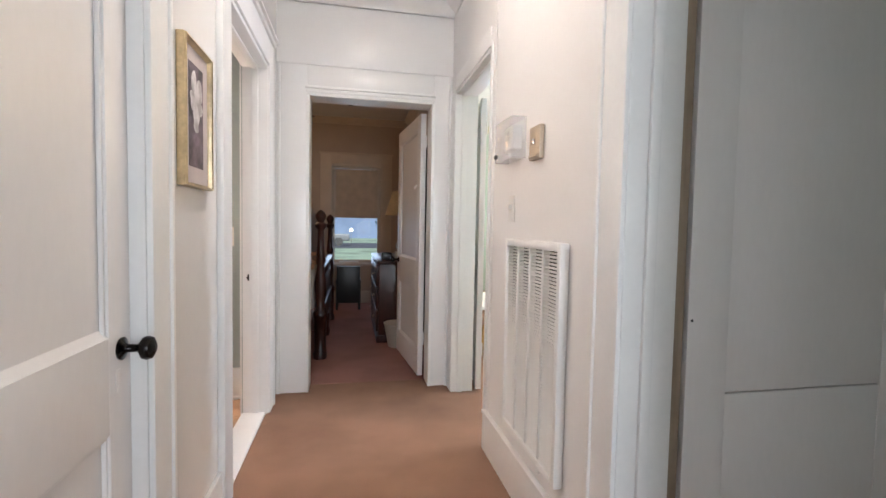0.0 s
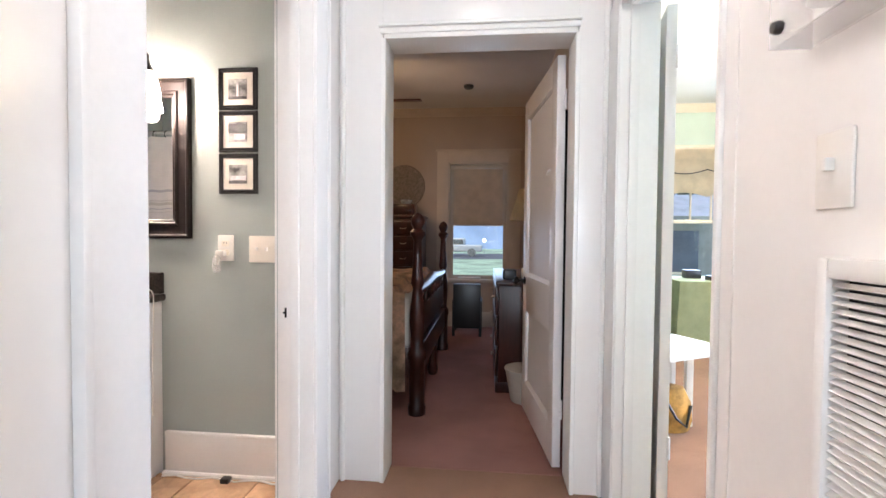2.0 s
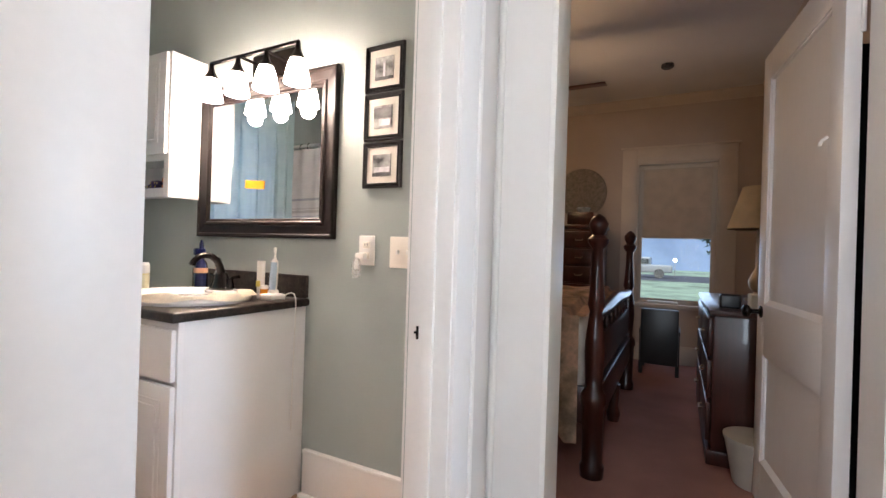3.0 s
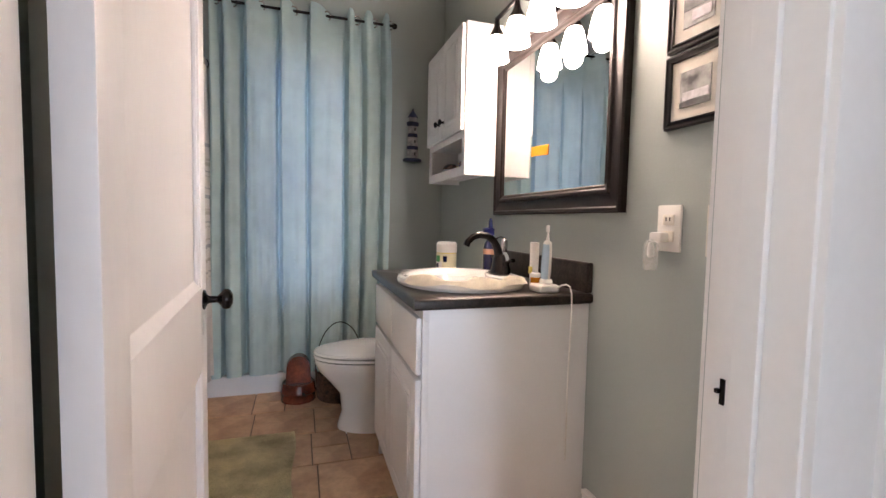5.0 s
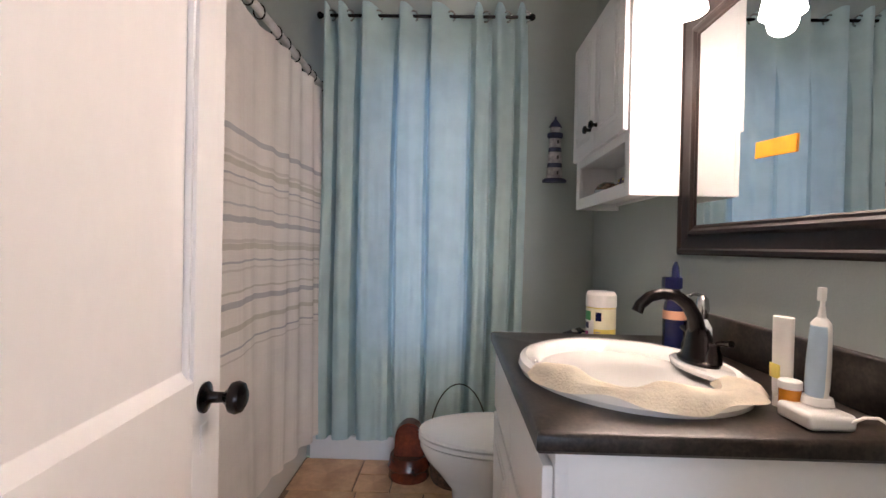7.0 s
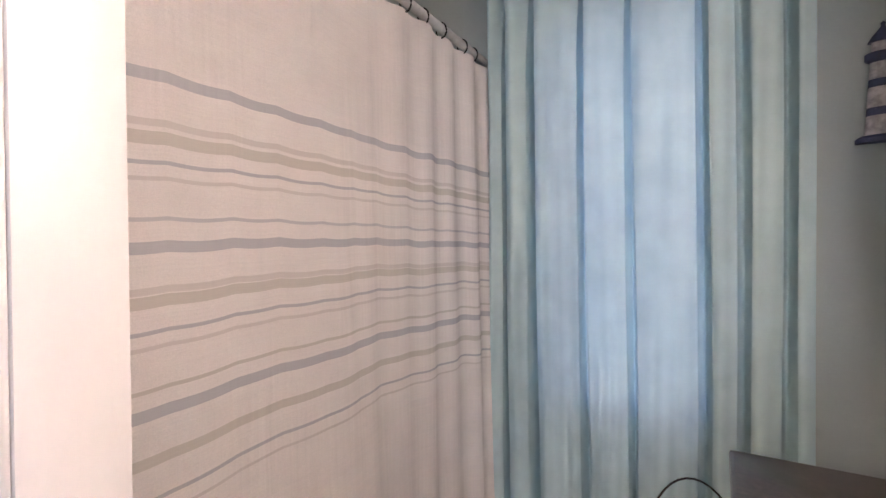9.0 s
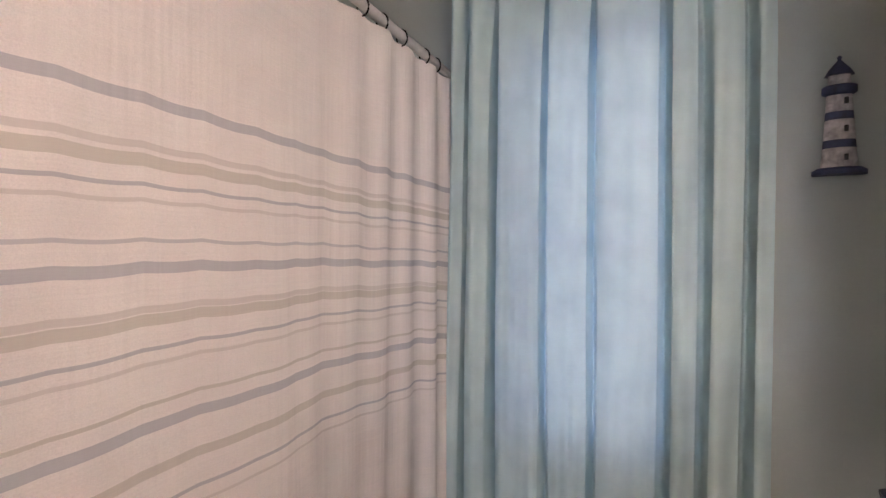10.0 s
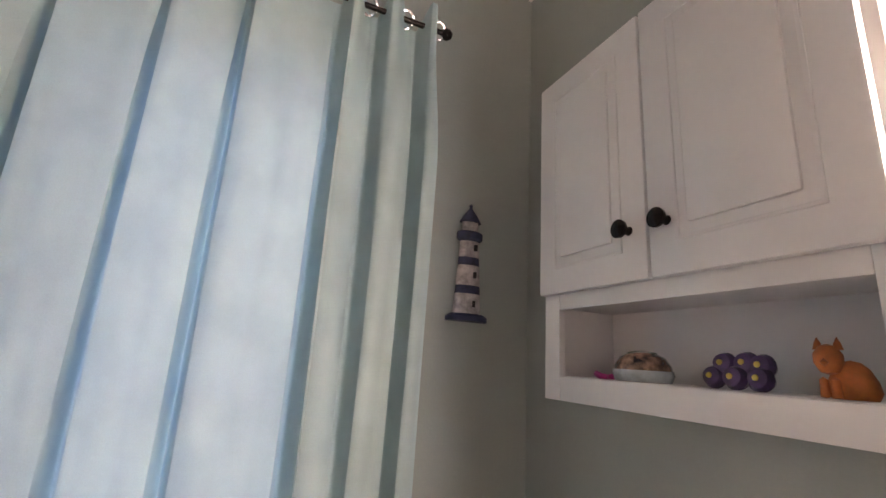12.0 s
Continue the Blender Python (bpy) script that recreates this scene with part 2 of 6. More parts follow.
RAWWOOD = mat("unpainted_pine_edge", (0.33, 0.25, 0.18), 0.7, vary=0.12, scale=8, grain=0.15, gscale=60, stretch=(1, 1, 0.1), bump=0.2)
ASPHALT = mat("grey_asphalt", (0.14, 0.14, 0.16), 0.9, vary=0.1, scale=1.5, grain=0.1)
HOUSEGL = mat("blue_grey_window_glass", (0.16, 0.19, 0.30), 0.15, vary=0.1, scale=2, grain=0.02)
SIDING = mat("grey_blue_siding", (0.42, 0.44, 0.50), 0.7, vary=0.08, scale=4, grain=0.05)
PANE = glass("window_glass")
CLEAR = mat("clear_guard_plastic", (0.76, 0.75, 0.75), 0.15, vary=0.0, grain=0.0)
CLEAR.node_tree.nodes["Principled BSDF"].inputs["Alpha"].default_value = 0.30
MIRROR = mat("mirror_silver", (0.86, 0.88, 0.88), 0.02, metal=1.0, vary=0.0, grain=0.0)
for _k in list(MIRROR.node_tree.links):
    if _k.to_socket.name == "Roughness":
        MIRROR.node_tree.links.remove(_k)
MIRROR.node_tree.nodes["Principled BSDF"].inputs["Roughness"].default_value = 0.0
GLOWSH = mat("lit_glass_shade", (0.9, 0.88, 0.82), 0.35, vary=0.0, grain=0.0, emit=(1.0, 0.805, 0.69), strength=SHADE_GLOW)
DOMEG = mat("lit_ceiling_dome", (0.9, 0.88, 0.85), 0.35, vary=0.0, grain=0.0, emit=(1.0, 0.92, 0.87), strength=DOME_GLOW)
FANGLOW = mat("lit_fan_globe", (0.9, 0.85, 0.75), 0.35, vary=0.0, grain=0.0, emit=(1.0, 0.75, 0.45), strength=FAN_GLOW)
# Emission paints the distance haze; nothing out there is a lamp.
HAZE = mat("glowing_haze_backdrop", (0.30, 0.36, 0.42), 0.95, vary=0.2, scale=0.12, grain=0.1, gscale=0.8, emit=(0.30, 0.46, 0.90), strength=HAZE_GLOW)
STREETG = mat("street_light_lens", (0.9, 0.9, 0.85), 0.4, vary=0.0, grain=0.0, emit=(0.95, 1.0, 0.95), strength=14.0)


def stripes():
    """White shower curtain fabric with woven grey and tan bands across its height."""
    m = cloth("striped_shower_curtain_fabric", (0.73, 0.685, 0.65), 0.22, vary=0.02)
    n, l = m.node_tree.nodes, m.node_tree.links
    p = n["Principled BSDF"]
    src = p.inputs["Base Color"].links[0].from_socket
    tc, sx = n.new("ShaderNodeTexCoord"), n.new("ShaderNodeSeparateXYZ")
    l.new(tc.outputs["UV"], sx.inputs["Vector"])
    out = src
    GREY, TAN, FAINT = (0.45, 0.445, 0.46), (0.55, 0.515, 0.46), (0.60, 0.555, 0.52)
    bands = [(1.463, 0.010, GREY, 1), (1.385, 0.006, FAINT, 1), (1.360, 0.011, TAN, 1), (1.320, 0.0035, GREY, 1), (1.294, 0.0035, FAINT, 1),
             (1.228, 0.0035, GREY, 0.8), (1.182, 0.010, GREY, 1), (1.112, 0.006, FAINT, 1), (1.094, 0.010, TAN, 1), (1.045, 0.0035, GREY, 1),
             (1.020, 0.0035, FAINT, 1), (0.952, 0.0035, TAN, 1), (0.914, 0.010, GREY, 1), (0.838, 0.009, TAN, 1), (0.775, 0.0035, GREY, 1), (0.745, 0.003, FAINT, 1)]
    for z, half, col, amount in bands:
        d = n.new("ShaderNodeMath")
        d.operation = "COMPARE"
        d.inputs[1].default_value, d.inputs[2].default_value = z, half
        l.new(sx.outputs["Y"], d.inputs[0])
        k = n.new("ShaderNodeMath")
        k.operation = "MULTIPLY"
        k.inputs[1].default_value = amount
        l.new(d.outputs["Value"], k.inputs[0])
        mx = n.new("ShaderNodeMix")
        mx.data_type = "RGBA"
        mx.inputs["B"].default_value = (*col, 1)
        l.new(k.outputs["Value"], mx.inputs["Factor"])
        l.new(out, mx.inputs["A"])
        out = mx.outputs["Result"]
    # fine woven threads across the cloth, and soft hanging creases
    warp = n.new("ShaderNodeMapping")
    warp.inputs["Scale"].default_value = (3.0, 260.0, 1.0)
    l.new(tc.outputs["UV"], warp.inputs["Vector"])
    thread = n.new("ShaderNodeTexNoise")
    thread.inputs["Scale"].default_value, thread.inputs["Detail"].default_value = 1.0, 2
    l.new(warp.outputs["Vector"], thread.inputs["Vector"])
    tone = n.new("ShaderNodeMapRange")
    tone.inputs["From Min"].default_value, tone.inputs["From Max"].default_value = 0.3, 0.7
    tone.inputs["To Min"].default_value, tone.inputs["To Max"].default_value = 0.975, 1.025
    l.new(thread.outputs["Fac"], tone.inputs["Value"])
    weave = n.new("ShaderNodeHueSaturation")
    l.new(tone.outputs["Result"], weave.inputs["Value"])
    l.new(out, weave.inputs["Color"])
    out = weave.outputs["Color"]
    hang = n.new("ShaderNodeMapping")
    hang.inputs["Scale"].default_value = (16.0, 1.1, 1.0)
    l.new(tc.outputs["UV"], hang.inputs["Vector"])
    crease = n.new("ShaderNodeTexNoise")
    crease.inputs["Scale"].default_value, crease.inputs["Detail"].default_value = 1.0, 3
    l.new(hang.outputs["Vector"], crease.inputs["Vector"])
    dent = n.new("ShaderNodeBump")
    dent.inputs["Strength"].default_value, dent.inputs["Distance"].default_value = 0.7, 0.014
    l.new(crease.outputs["Fac"], dent.inputs["Height"])
    l.new(dent.outputs["Normal"], p.inputs["Normal"])
    l.new(out, p.inputs["Base Color"])
    for q in n:
        if q.type == "BSDF_TRANSLUCENT":
            l.new(out, q.inputs["Color"])
    return m


SHOWERC = stripes()

# ---- building blocks ----


def box(x0, x1, y0, y1, z0, z1, bevel=0.0, seg=2, bm=None):
    b = bmesh.new()
    bmesh.ops.create_cube(b, size=1, matrix=Matrix.Translation(((x0 + x1) / 2, (y0 + y1) / 2, (z0 + z1) / 2)) @ Matrix.Diagonal((abs(x1 - x0), abs(y1 - y0), abs(z1 - z0), 1)))
    if bevel:
        bmesh.ops.bevel(b, geom=b.edges[:], offset=bevel, segments=seg, profile=0.6, affect="EDGES")
    return join(bm, b)


def join(bm, b):
    if bm is None:
        return b
    me = bpy.data.meshes.new("tmp")
    b.to_mesh(me)
    b.free()
    bm.from_mesh(me)
    bpy.data.meshes.remove(me)
    return bm


def moved(b, m):
    bmesh.ops.transform(b, matrix=m, verts=b.verts[:])
    return b


def lathe(profile, seg=24, m=None, sx=1.0, sy=1.0, bm=None):
    """A body turned round the z axis from (radius, height) steps."""
    b = bmesh.new()
    rings = []
    for r, z in profile:
        if r < 1e-5:
            rings.append([b.verts.new((0, 0, z))])
        else:
            rings.append([b.verts.new((r * sx * math.cos(2 * math.pi * i / seg), r * sy * math.sin(2 * math.pi * i / seg), z)) for i in range(seg)])
    for p, q in zip(rings, rings[1:]):
        for i in range(seg):
            j = (i + 1) % seg
            if len(p) == 1 and len(q) > 1:
                b.faces.new((p[0], q[j], q[i]))
            elif len(q) == 1 and len(p) > 1:
                b.faces.new((p[i], p[j], q[0]))
            elif len(p) > 1:
                b.faces.new((p[i], p[j], q[j], q[i]))
    for ring in (rings[0], rings[-1]):
        if len(ring) > 1:
            b.faces.new(ring)
    bmesh.ops.recalc_face_normals(b, faces=b.faces[:])
    if m is not None:
        moved(b, m)
    return join(bm, b)


def tube(points, r, seg=10, bm=None):
    """A round bar along a line of points; r may be one radius or one each."""
    b = bmesh.new()
    pts = [Vector(p) for p in points]
    rs = r if isinstance(r, (list, tuple)) else [r] * len(pts)
    rings = []
    up = Vector((0.13, 0.31, 0.94))
    for i, p in enumerate(pts):
        d = (pts[min(i + 1, len(pts) - 1)] - pts[max(i - 1, 0)]).normalized()
        a = d.cross(up).normalized()
        c = d.cross(a).normalized()
        rings.append([b.verts.new(p + rs[i] * (math.cos(2 * math.pi * k / seg) * a + math.sin(2 * math.pi * k / seg) * c)) for k in range(seg)])
    for p, q in zip(rings, rings[1:]):
        for k in range(seg):
            b.faces.new((p[k], p[(k + 1) % seg], q[(k + 1) % seg], q[k]))
    b.faces.new(rings[0]), b.faces.new(rings[-1])
    bmesh.ops.recalc_face_normals(b, faces=b.faces[:])
    return join(bm, b)


def sheet(nu, nv, f, thick=0.0, uv=None):
    """A cloth-like grid; f(u, v) gives the place; uv(u, v) the texture place."""
    b = bmesh.new()
    g = [[b.verts.new(f(i / nu, j / nv)) for j in range(nv + 1)] for i in range(nu + 1)]
    lay = b.loops.layers.uv.new("UVMap")
    for i in range(nu):
        for j in range(nv):
            fc = b.faces.new((g[i][j], g[i + 1][j], g[i + 1][j + 1], g[i][j + 1]))
            for lp, (a, c) in zip(fc.loops, ((i, j), (i + 1, j), (i + 1, j + 1), (i, j + 1))):
                lp[lay].uv = uv(a / nu, c / nv) if uv else (a / nu, c / nv)
    if thick:
        bmesh.ops.solidify(b, geom=b.faces[:], thickness=thick)
    return b


def mesh_object(name, bm, material, smooth=None):
    me = bpy.data.meshes.new(name)
    bm.to_mesh(me)
    bm.free()
    if material:
        me.materials.append(material)
    ob = new(name, me)
    if smooth is None or smooth:
        me.shade_smooth()
        me.set_sharp_from_angle(angle=radians(38))
    return ob


def part(name, bm, material, parent, label=""):
    ob = mesh_object(name, bm, material)
    ob.parent = parent
    if label:
        ob["label"] = label
    return ob


def thing(name, m, label, category, group="", kind=""):
    ob = new(name)
    ob.empty_display_size = 0.05
    ob.matrix_world = m
    return tagged(ob, label, category, group, kind)


def solid(name, bm, material, label, category, group="", kind=""):
    return tagged(mesh_object(name, bm, material), label, category, group, kind)


def structure(name, bm, material, label=""):
    return tagged(mesh_object(name, bm, material), label, "", "", "structure")


I = Matrix.Identity(4)
H = 2.69

# ---- setting: hall, bathroom, bedroom, green room ----
XL, XLB, XR, XRB = -0.28, -0.42, 0.905, 1.045
YE, YB, YEB = 3.198, 3.168, 3.34
XW = -2.79
YF = 6.78
Y0 = -3.1


def pierced(along, t0, t1, a0, a1, openings):
    """One wall slab with real openings (a0, a1, z0, z1); along is the axis that it runs on."""
    bm = bmesh.new()
    ua = sorted({a0, a1, *[v for o in openings for v in o[:2]]})
    uz = sorted({0.0, H, *[v for o in openings for v in o[2:]]})

    def full(i, j):
        if not (0 <= i < len(ua) - 1 and 0 <= j < len(uz) - 1):
            return False
        a, z = (ua[i] + ua[i + 1]) / 2, (uz[j] + uz[j + 1]) / 2
        return not any(o[0] < a < o[1] and o[2] < z < o[3] for o in openings)
    made = {}

    def vert(i, j, k):
        if (i, j, k) not in made:
            t = (t0, t1)[k]
            made[(i, j, k)] = bm.verts.new((t, ua[i], uz[j]) if along == "y" else (ua[i], t, uz[j]))
        return made[(i, j, k)]
    for i in range(len(ua) - 1):
        for j in range(len(uz) - 1):
            if not full(i, j):
                continue
            for k in (0, 1):
                bm.faces.new([vert(i, j, k), vert(i + 1, j, k), vert(i + 1, j + 1, k), vert(i, j + 1, k)])
            for di, dj, p, q in ((-1, 0, (i, j), (i, j + 1)), (1, 0, (i + 1, j), (i + 1, j + 1)), (0, -1, (i, j), (i + 1, j)), (0, 1, (i, j + 1), (i + 1, j + 1))):
                if not full(i + di, j + dj):
                    bm.faces.new([vert(*p, 0), vert(*q, 0), vert(*q, 1), vert(*p, 1)])
    bmesh.ops.recalc_face_normals(bm, faces=bm.faces[:])
    return bm


def wall_x(name, x0, x1, y0, y1, openings, material, label=""):
    """A wall that runs along y, with openings (y0, y1, z0, z1)."""
    return structure(name, pierced("y", x0, x1, y0, y1, openings), material, label)


def wall_y(name, y0, y1, x0, x1, openings, material, label=""):
    return structure(name, pierced("x", y0, y1, x0, x1, openings), material, label)


BD0, BD1, BDZ = 2.012, 2.862, 2.065
LD0, LD1 = 0.425, 1.262
ED0, ED1, EDZ = -0.070, 0.757, 2.0
RD0, RD1, RDZ = 2.268, 3.045, 2.06
ND0, ND1 = 0.06, 1.097
wall_x("wall_hall_west", -0.35, XL, Y0, YE, [(LD0, LD1, 0, 2.04), (BD0, BD1, 0, BDZ)], WHITE, "white painted hall wall with two doorways")
wall_x("wall_bath_east", XLB, -0.35, 0.97, YB, [(BD0, BD1, 0, BDZ)], SAGE, "sage grey bathroom wall beside the doorway")
wall_x("wall_closet", -1.0, -0.9, Y0, 0.83, [], WHITE)
wall_y("wall_hall_north", YE, 3.27, XL - 0.07, XRB, [(ED0, ED1, 0, EDZ)], WHITE, "white painted wall with the bedroom doorway")
wall_y("wall_bedroom_south", 3.27, YEB, -3.6, 1.06, [(ED0, ED1, 0, EDZ)], BEIGE)
wall_y("wall_bath_north", YB, 3.27, XW - 0.14, XL - 0.07, [], SAGE, "sage grey bathroom wall behind the vanity")
wall_x("wall_hall_east", XR, 0.975, Y0, YE, [(ND0, ND1, 0, 2.04), (RD0, RD1, 0, RDZ)], WALLP, "white painted hall wall with vent and doorways")
wall_x("wall_green_room_west", 0.975, XRB, 1.24, YE, [(RD0, RD1, 0, RDZ)], MINT)
wall_x("wall_study_west", 0.975, XRB, Y0, 1.14, [(ND0, ND1, 0, 2.04)], WHITE)
wall_y("wall_study_north", 1.14, 1.24, 0.975, 3.5, [], WHITE)
wall_x("wall_study_east", 3.5, 3.6, Y0, 1.24, [], WHITE)
wall_y("wall_hall_south", Y0 - 0.12, Y0, -1.0, 3.6, [(-0.5, 1.1, 0.7, 2.1), (1.5, 2.7, 0.7, 2.1)], WHITE)
WB0, WB1, WBZ0, WBZ1 = 2.03, 2.53, 0.60, 1.98
wall_x("wall_bath_west", XW - 0.14, XW, 0.85, YB, [(WB0, WB1, WBZ0, WBZ1)], SAGE, "sage grey bathroom wall with the curtained window")
wall_y("wall_bath_south", 0.85, 0.97, XW, -0.35, [], SAGE)
wall_x("wall_tub_end", -1.24, -1.12, 0.97, 1.70, [], SAGE)
BW0, BW1, BWZ0, BWZ1 = -0.10, 0.645, 0.59, 2.04
GW0, GW1 = 2.52, 3.35
wall_y("wall_bedroom_north", YF, YF + 0.15, -3.6, 1.08, [(BW0, BW1, BWZ0, BWZ1)], BEIGE, "taupe bedroom wall with the window")
wall_y("wall_green_room_north", YF, YF + 0.15, 1.08, 4.6, [(GW0, GW1, 0.59, 2.06)], MINT, "mint green wall with the window")
wall_x("wall_bedroom_east", 1.03, 1.06, YEB, YF, [], BEIGE)
wall_x("wall_green_room_partition", 1.06, 1.08, YEB, YF, [], MINT)
wall_x("wall_bedroom_west", -3.7, -3.6, 3.27, YF, [], BEIGE)
wall_x("wall_green_room_east", 4.6, 4.7, 1.24, YF, [(2.5, 4.1, 0.7, 2.1)], MINT)
structure("wall_green_room_south", box(1.045, 4.6, 1.24, 1.244, 0, H), MINT)

structure("ceiling", box(-3.8, 4.8, Y0 - 0.2, YF + 0.2, H, H + 0.1), CEIL, "pale painted ceiling")
structure("floor_hall", box(-0.29, XR + 0.07, Y0, YEB - 0.005, -0.06, 0.0), CARPET, "tan pile carpet")
structure("floor_study", box(XR + 0.07, 3.6, Y0, 1.2, -0.06, 0.0), CARPET, "tan carpet")
structure("floor_closet", box(-1.0, -0.29, Y0, 0.85, -0.06, 0.0), CARPET)
structure("floor_bedroom", box(-3.6, 1.06, YEB - 0.005, YF, -0.06, -0.002), CARPET2, "rose brown carpet")
structure("floor_green_room", box(XR + 0.07, 4.6, 1.2, YF, -0.06, -0.003), CARPET, "tan carpet")
structure("floor_bath", box(XW, -0.372, 0.97, YB, -0.06, -0.008), GROUT, "tan floor tiles with dark joints")

# trims


def board(name, bms, material=TRIM, label=""):
    return structure(name, bms, material, label)


def casing_x(name, face, out, y0, y1, ztop, w, header=0.0, wl=None, wr=None):
    """A door casing on a wall that runs along y; out is +1 or -1, the side it stands proud on."""
    t = 0.018 * out
    wl, wr = wl or w, wr or w
    bm = box(face, face + t, y0 - wl, y0 - 0.004, 0, ztop + w, 0.003)
    bm = box(face, face + t, y1 + 0.004, y1 + wr, 0, ztop + w, 0.003, bm=bm)
    bm = box(face, face + t, y0 - 0.004, y1 + 0.004, ztop + 0.004, ztop + w, 0.003, bm=bm)
    for y in (y0 - wl, y1 + wr):
        bm = box(face, face + t * 1.45, y - 0.009, y + 0.009, 0, ztop + w, 0.004, bm=bm)
    bm = box(face, face + t * 1.8, y0 - wl, y1 + wr, ztop + w, ztop + w + 0.03, 0.006, bm=bm)
    bm = box(face, face + t * 2.6, y0 - wl - 0.012, y1 + wr + 0.012, ztop + w + 0.03, ztop + w + 0.045, 0.004, bm=bm)
    return board(name, bm, TRIM, "white painted wooden door casing")


def jamb_x(name, xa, xb, y0, y1, ztop, stop_x):
    bm = box(xa, xb, y0 - 0.002, y0 + 0.018, 0, ztop, 0.002)
    bm = box(xa, xb, y1 - 0.018, y1 + 0.002, 0, ztop, 0.002, bm=bm)
    bm = box(xa, xb, y0 + 0.018, y1 - 0.018, ztop - 0.018, ztop + 0.002, 0.002, bm=bm)
    for a, b in ((y0 + 0.018, y0 + 0.030), (y1 - 0.030, y1 - 0.018)):
        bm = box(stop_x - 0.018, stop_x + 0.018, a, b, 0, ztop - 0.018, 0.002, bm=bm)
    bm = box(stop_x - 0.018, stop_x + 0.018, y0 + 0.030, y1 - 0.030, ztop - 0.030, ztop - 0.018, 0.002, bm=bm)
    return board(name, bm, TRIM, "white painted door jamb")


jamb_x("trim_bath_jamb", XLB + 0.004, XL + 0.006, BD0 - 0.014, BD1 + 0.014, BDZ, -0.345)
casing_x("trim_bath_casing", XL, 1, BD0, BD1, BDZ, 0.145, wr=0.13)
casing_x("trim_bath_inner_casing", XLB + 0.006, -1, BD0, BD1, BDZ, 0.11)
casing_x("trim_closet_casing", XL, 1, LD0, LD1, 2.04, 0.115)
jamb_x("trim_closet_jamb", -0.353, XL + 0.004, LD0 - 0.014, LD1 + 0.014, 2.045, -0.372)
jamb_x("trim_green_jamb", XR - 0.006, XRB + 0.006, RD0 - 0.014, RD1 + 0.014, RDZ, 0.955)
bm = box(XR - 0.012, XR, RD0 - 0.02, RD0 - 0.002, 0, RDZ + 0.02, 0.003)
bm = box(XR - 0.012, XR, RD1 + 0.002, YE - 0.018, 0, RDZ + 0.02, 0.003, bm=bm)
bm = box(XR - 0.012, XR, RD0 - 0.002, RD1 + 0.002, RDZ + 0.004, RDZ + 0.10, 0.003, bm=bm)
board("trim_green_casing", bm, TRIM, "white painted wooden door casing")
bm = box(XR - 0.006, 1.056, ND1 - 0.020, ND1 + 0.001, 0, 2.02, 0.003)
bm = box(0.955, 0.985, ND1 - 0.032, ND1 - 0.020, 0, 2.02, 0.004, bm=bm)
bm = box(XR - 0.006, 0.940, ND0 - 0.002, ND0 + 0.02, 0, 2.02, 0.003, bm=bm)
bm = box(XR - 0.006, 0.940, ND0 - 0.002, ND1 - 0.02, 2.02, 2.042, 0.003, bm=bm)
board("trim_study_jamb", bm, TRIM, "white painted door jamb")
casing_x("trim_study_casing", XR, -1, ND0, ND1 - 0.02, 2.04, 0.115)
board("trim_study_jamb_edge", box(1.057, 1.086, ND1 - 0.016, 1.139, 0, 2.02, 0.002), RAWWOOD, "unpainted wooden edge of the door jamb")

# bedroom doorway: flat boards, slim inner bead and a moulded head
bm = box(XL + 0.0, ED0 - 0.012, YE - 0.016, YE, 0, 2.2, 0.002)
bm = box(ED1 + 0.012, XR, YE - 0.016, YE, 0, 2.2, 0.002, bm=bm)
bm = box(ED0 - 0.012, ED1 + 0.012, YE - 0.016, YE, EDZ + 0.05, 2.2, 0.002, bm=bm)
bm = box(XL, XR, YE - 0.010, YE, 2.204, 2.60, 0.002, bm=bm)
board("trim_bedroom_panels", bm, WHITE, "white painted boards round the bedroom doorway")
bm = box(ED0 - 0.018, ED0 + 0.002, YE - 0.026, YEB + 0.01, 0, EDZ, 0.004)
bm = box(ED1 - 0.002, ED1 + 0.018, YE - 0.026, YEB + 0.01, 0, EDZ, 0.004, bm=bm)
bm = box(ED0 - 0.002, ED1 + 0.002, YE - 0.022, YEB + 0.01, EDZ - 0.002, EDZ + 0.03, 0.004, bm=bm)
bm = box(ED0 - 0.022, ED1 + 0.016, YE - 0.030, YE - 0.016, EDZ + 0.02, EDZ + 0.045, 0.004, bm=bm)
bm = box(ED0 - 0.028, ED1 + 0.02, YE - 0.042, YE - 0.016, EDZ + 0.045, EDZ + 0.062, 0.005, bm=bm)
for x in (-0.262, 0.885):
    bm = tube([(x, YE - 0.018, 0), (x, YE - 0.018, 2.19)], 0.011, 8, bm=bm)
board("trim_bedroom_casing", bm, TRIM, "white bead and moulded head of the doorway")

# baseboards, crown, joints between wall boards
bm = box(XR - 0.018, XR, 1.06, RD0 - 0.022, 0, 0.20, 0.004)
bm = box(XR - 0.024, XR, 1.06, RD0 - 0.022, 0.19, 0.206, 0.004, bm=bm)
bm = box(XL, XL + 0.018, LD1 + 0.125, BD0 - 0.155, 0, 0.19, 0.004, bm=bm)
bm = box(XL, XL + 0.018, Y0, LD0 - 0.125, 0, 0.19, 0.004, bm=bm)
bm = box(XR - 0.018, XR, Y0, ND0 - 0.185, 0, 0.19, 0.004, bm=bm)
board("baseboard_hall", bm, TRIM, "white painted baseboard")
bm = box(-1.113, XLB, YB - 0.018, YB, -0.008, 0.185, 0.004)
bm = box(-1.113, XLB, YB - 0.022, YB, 0.18, 0.196, 0.004, bm=bm)
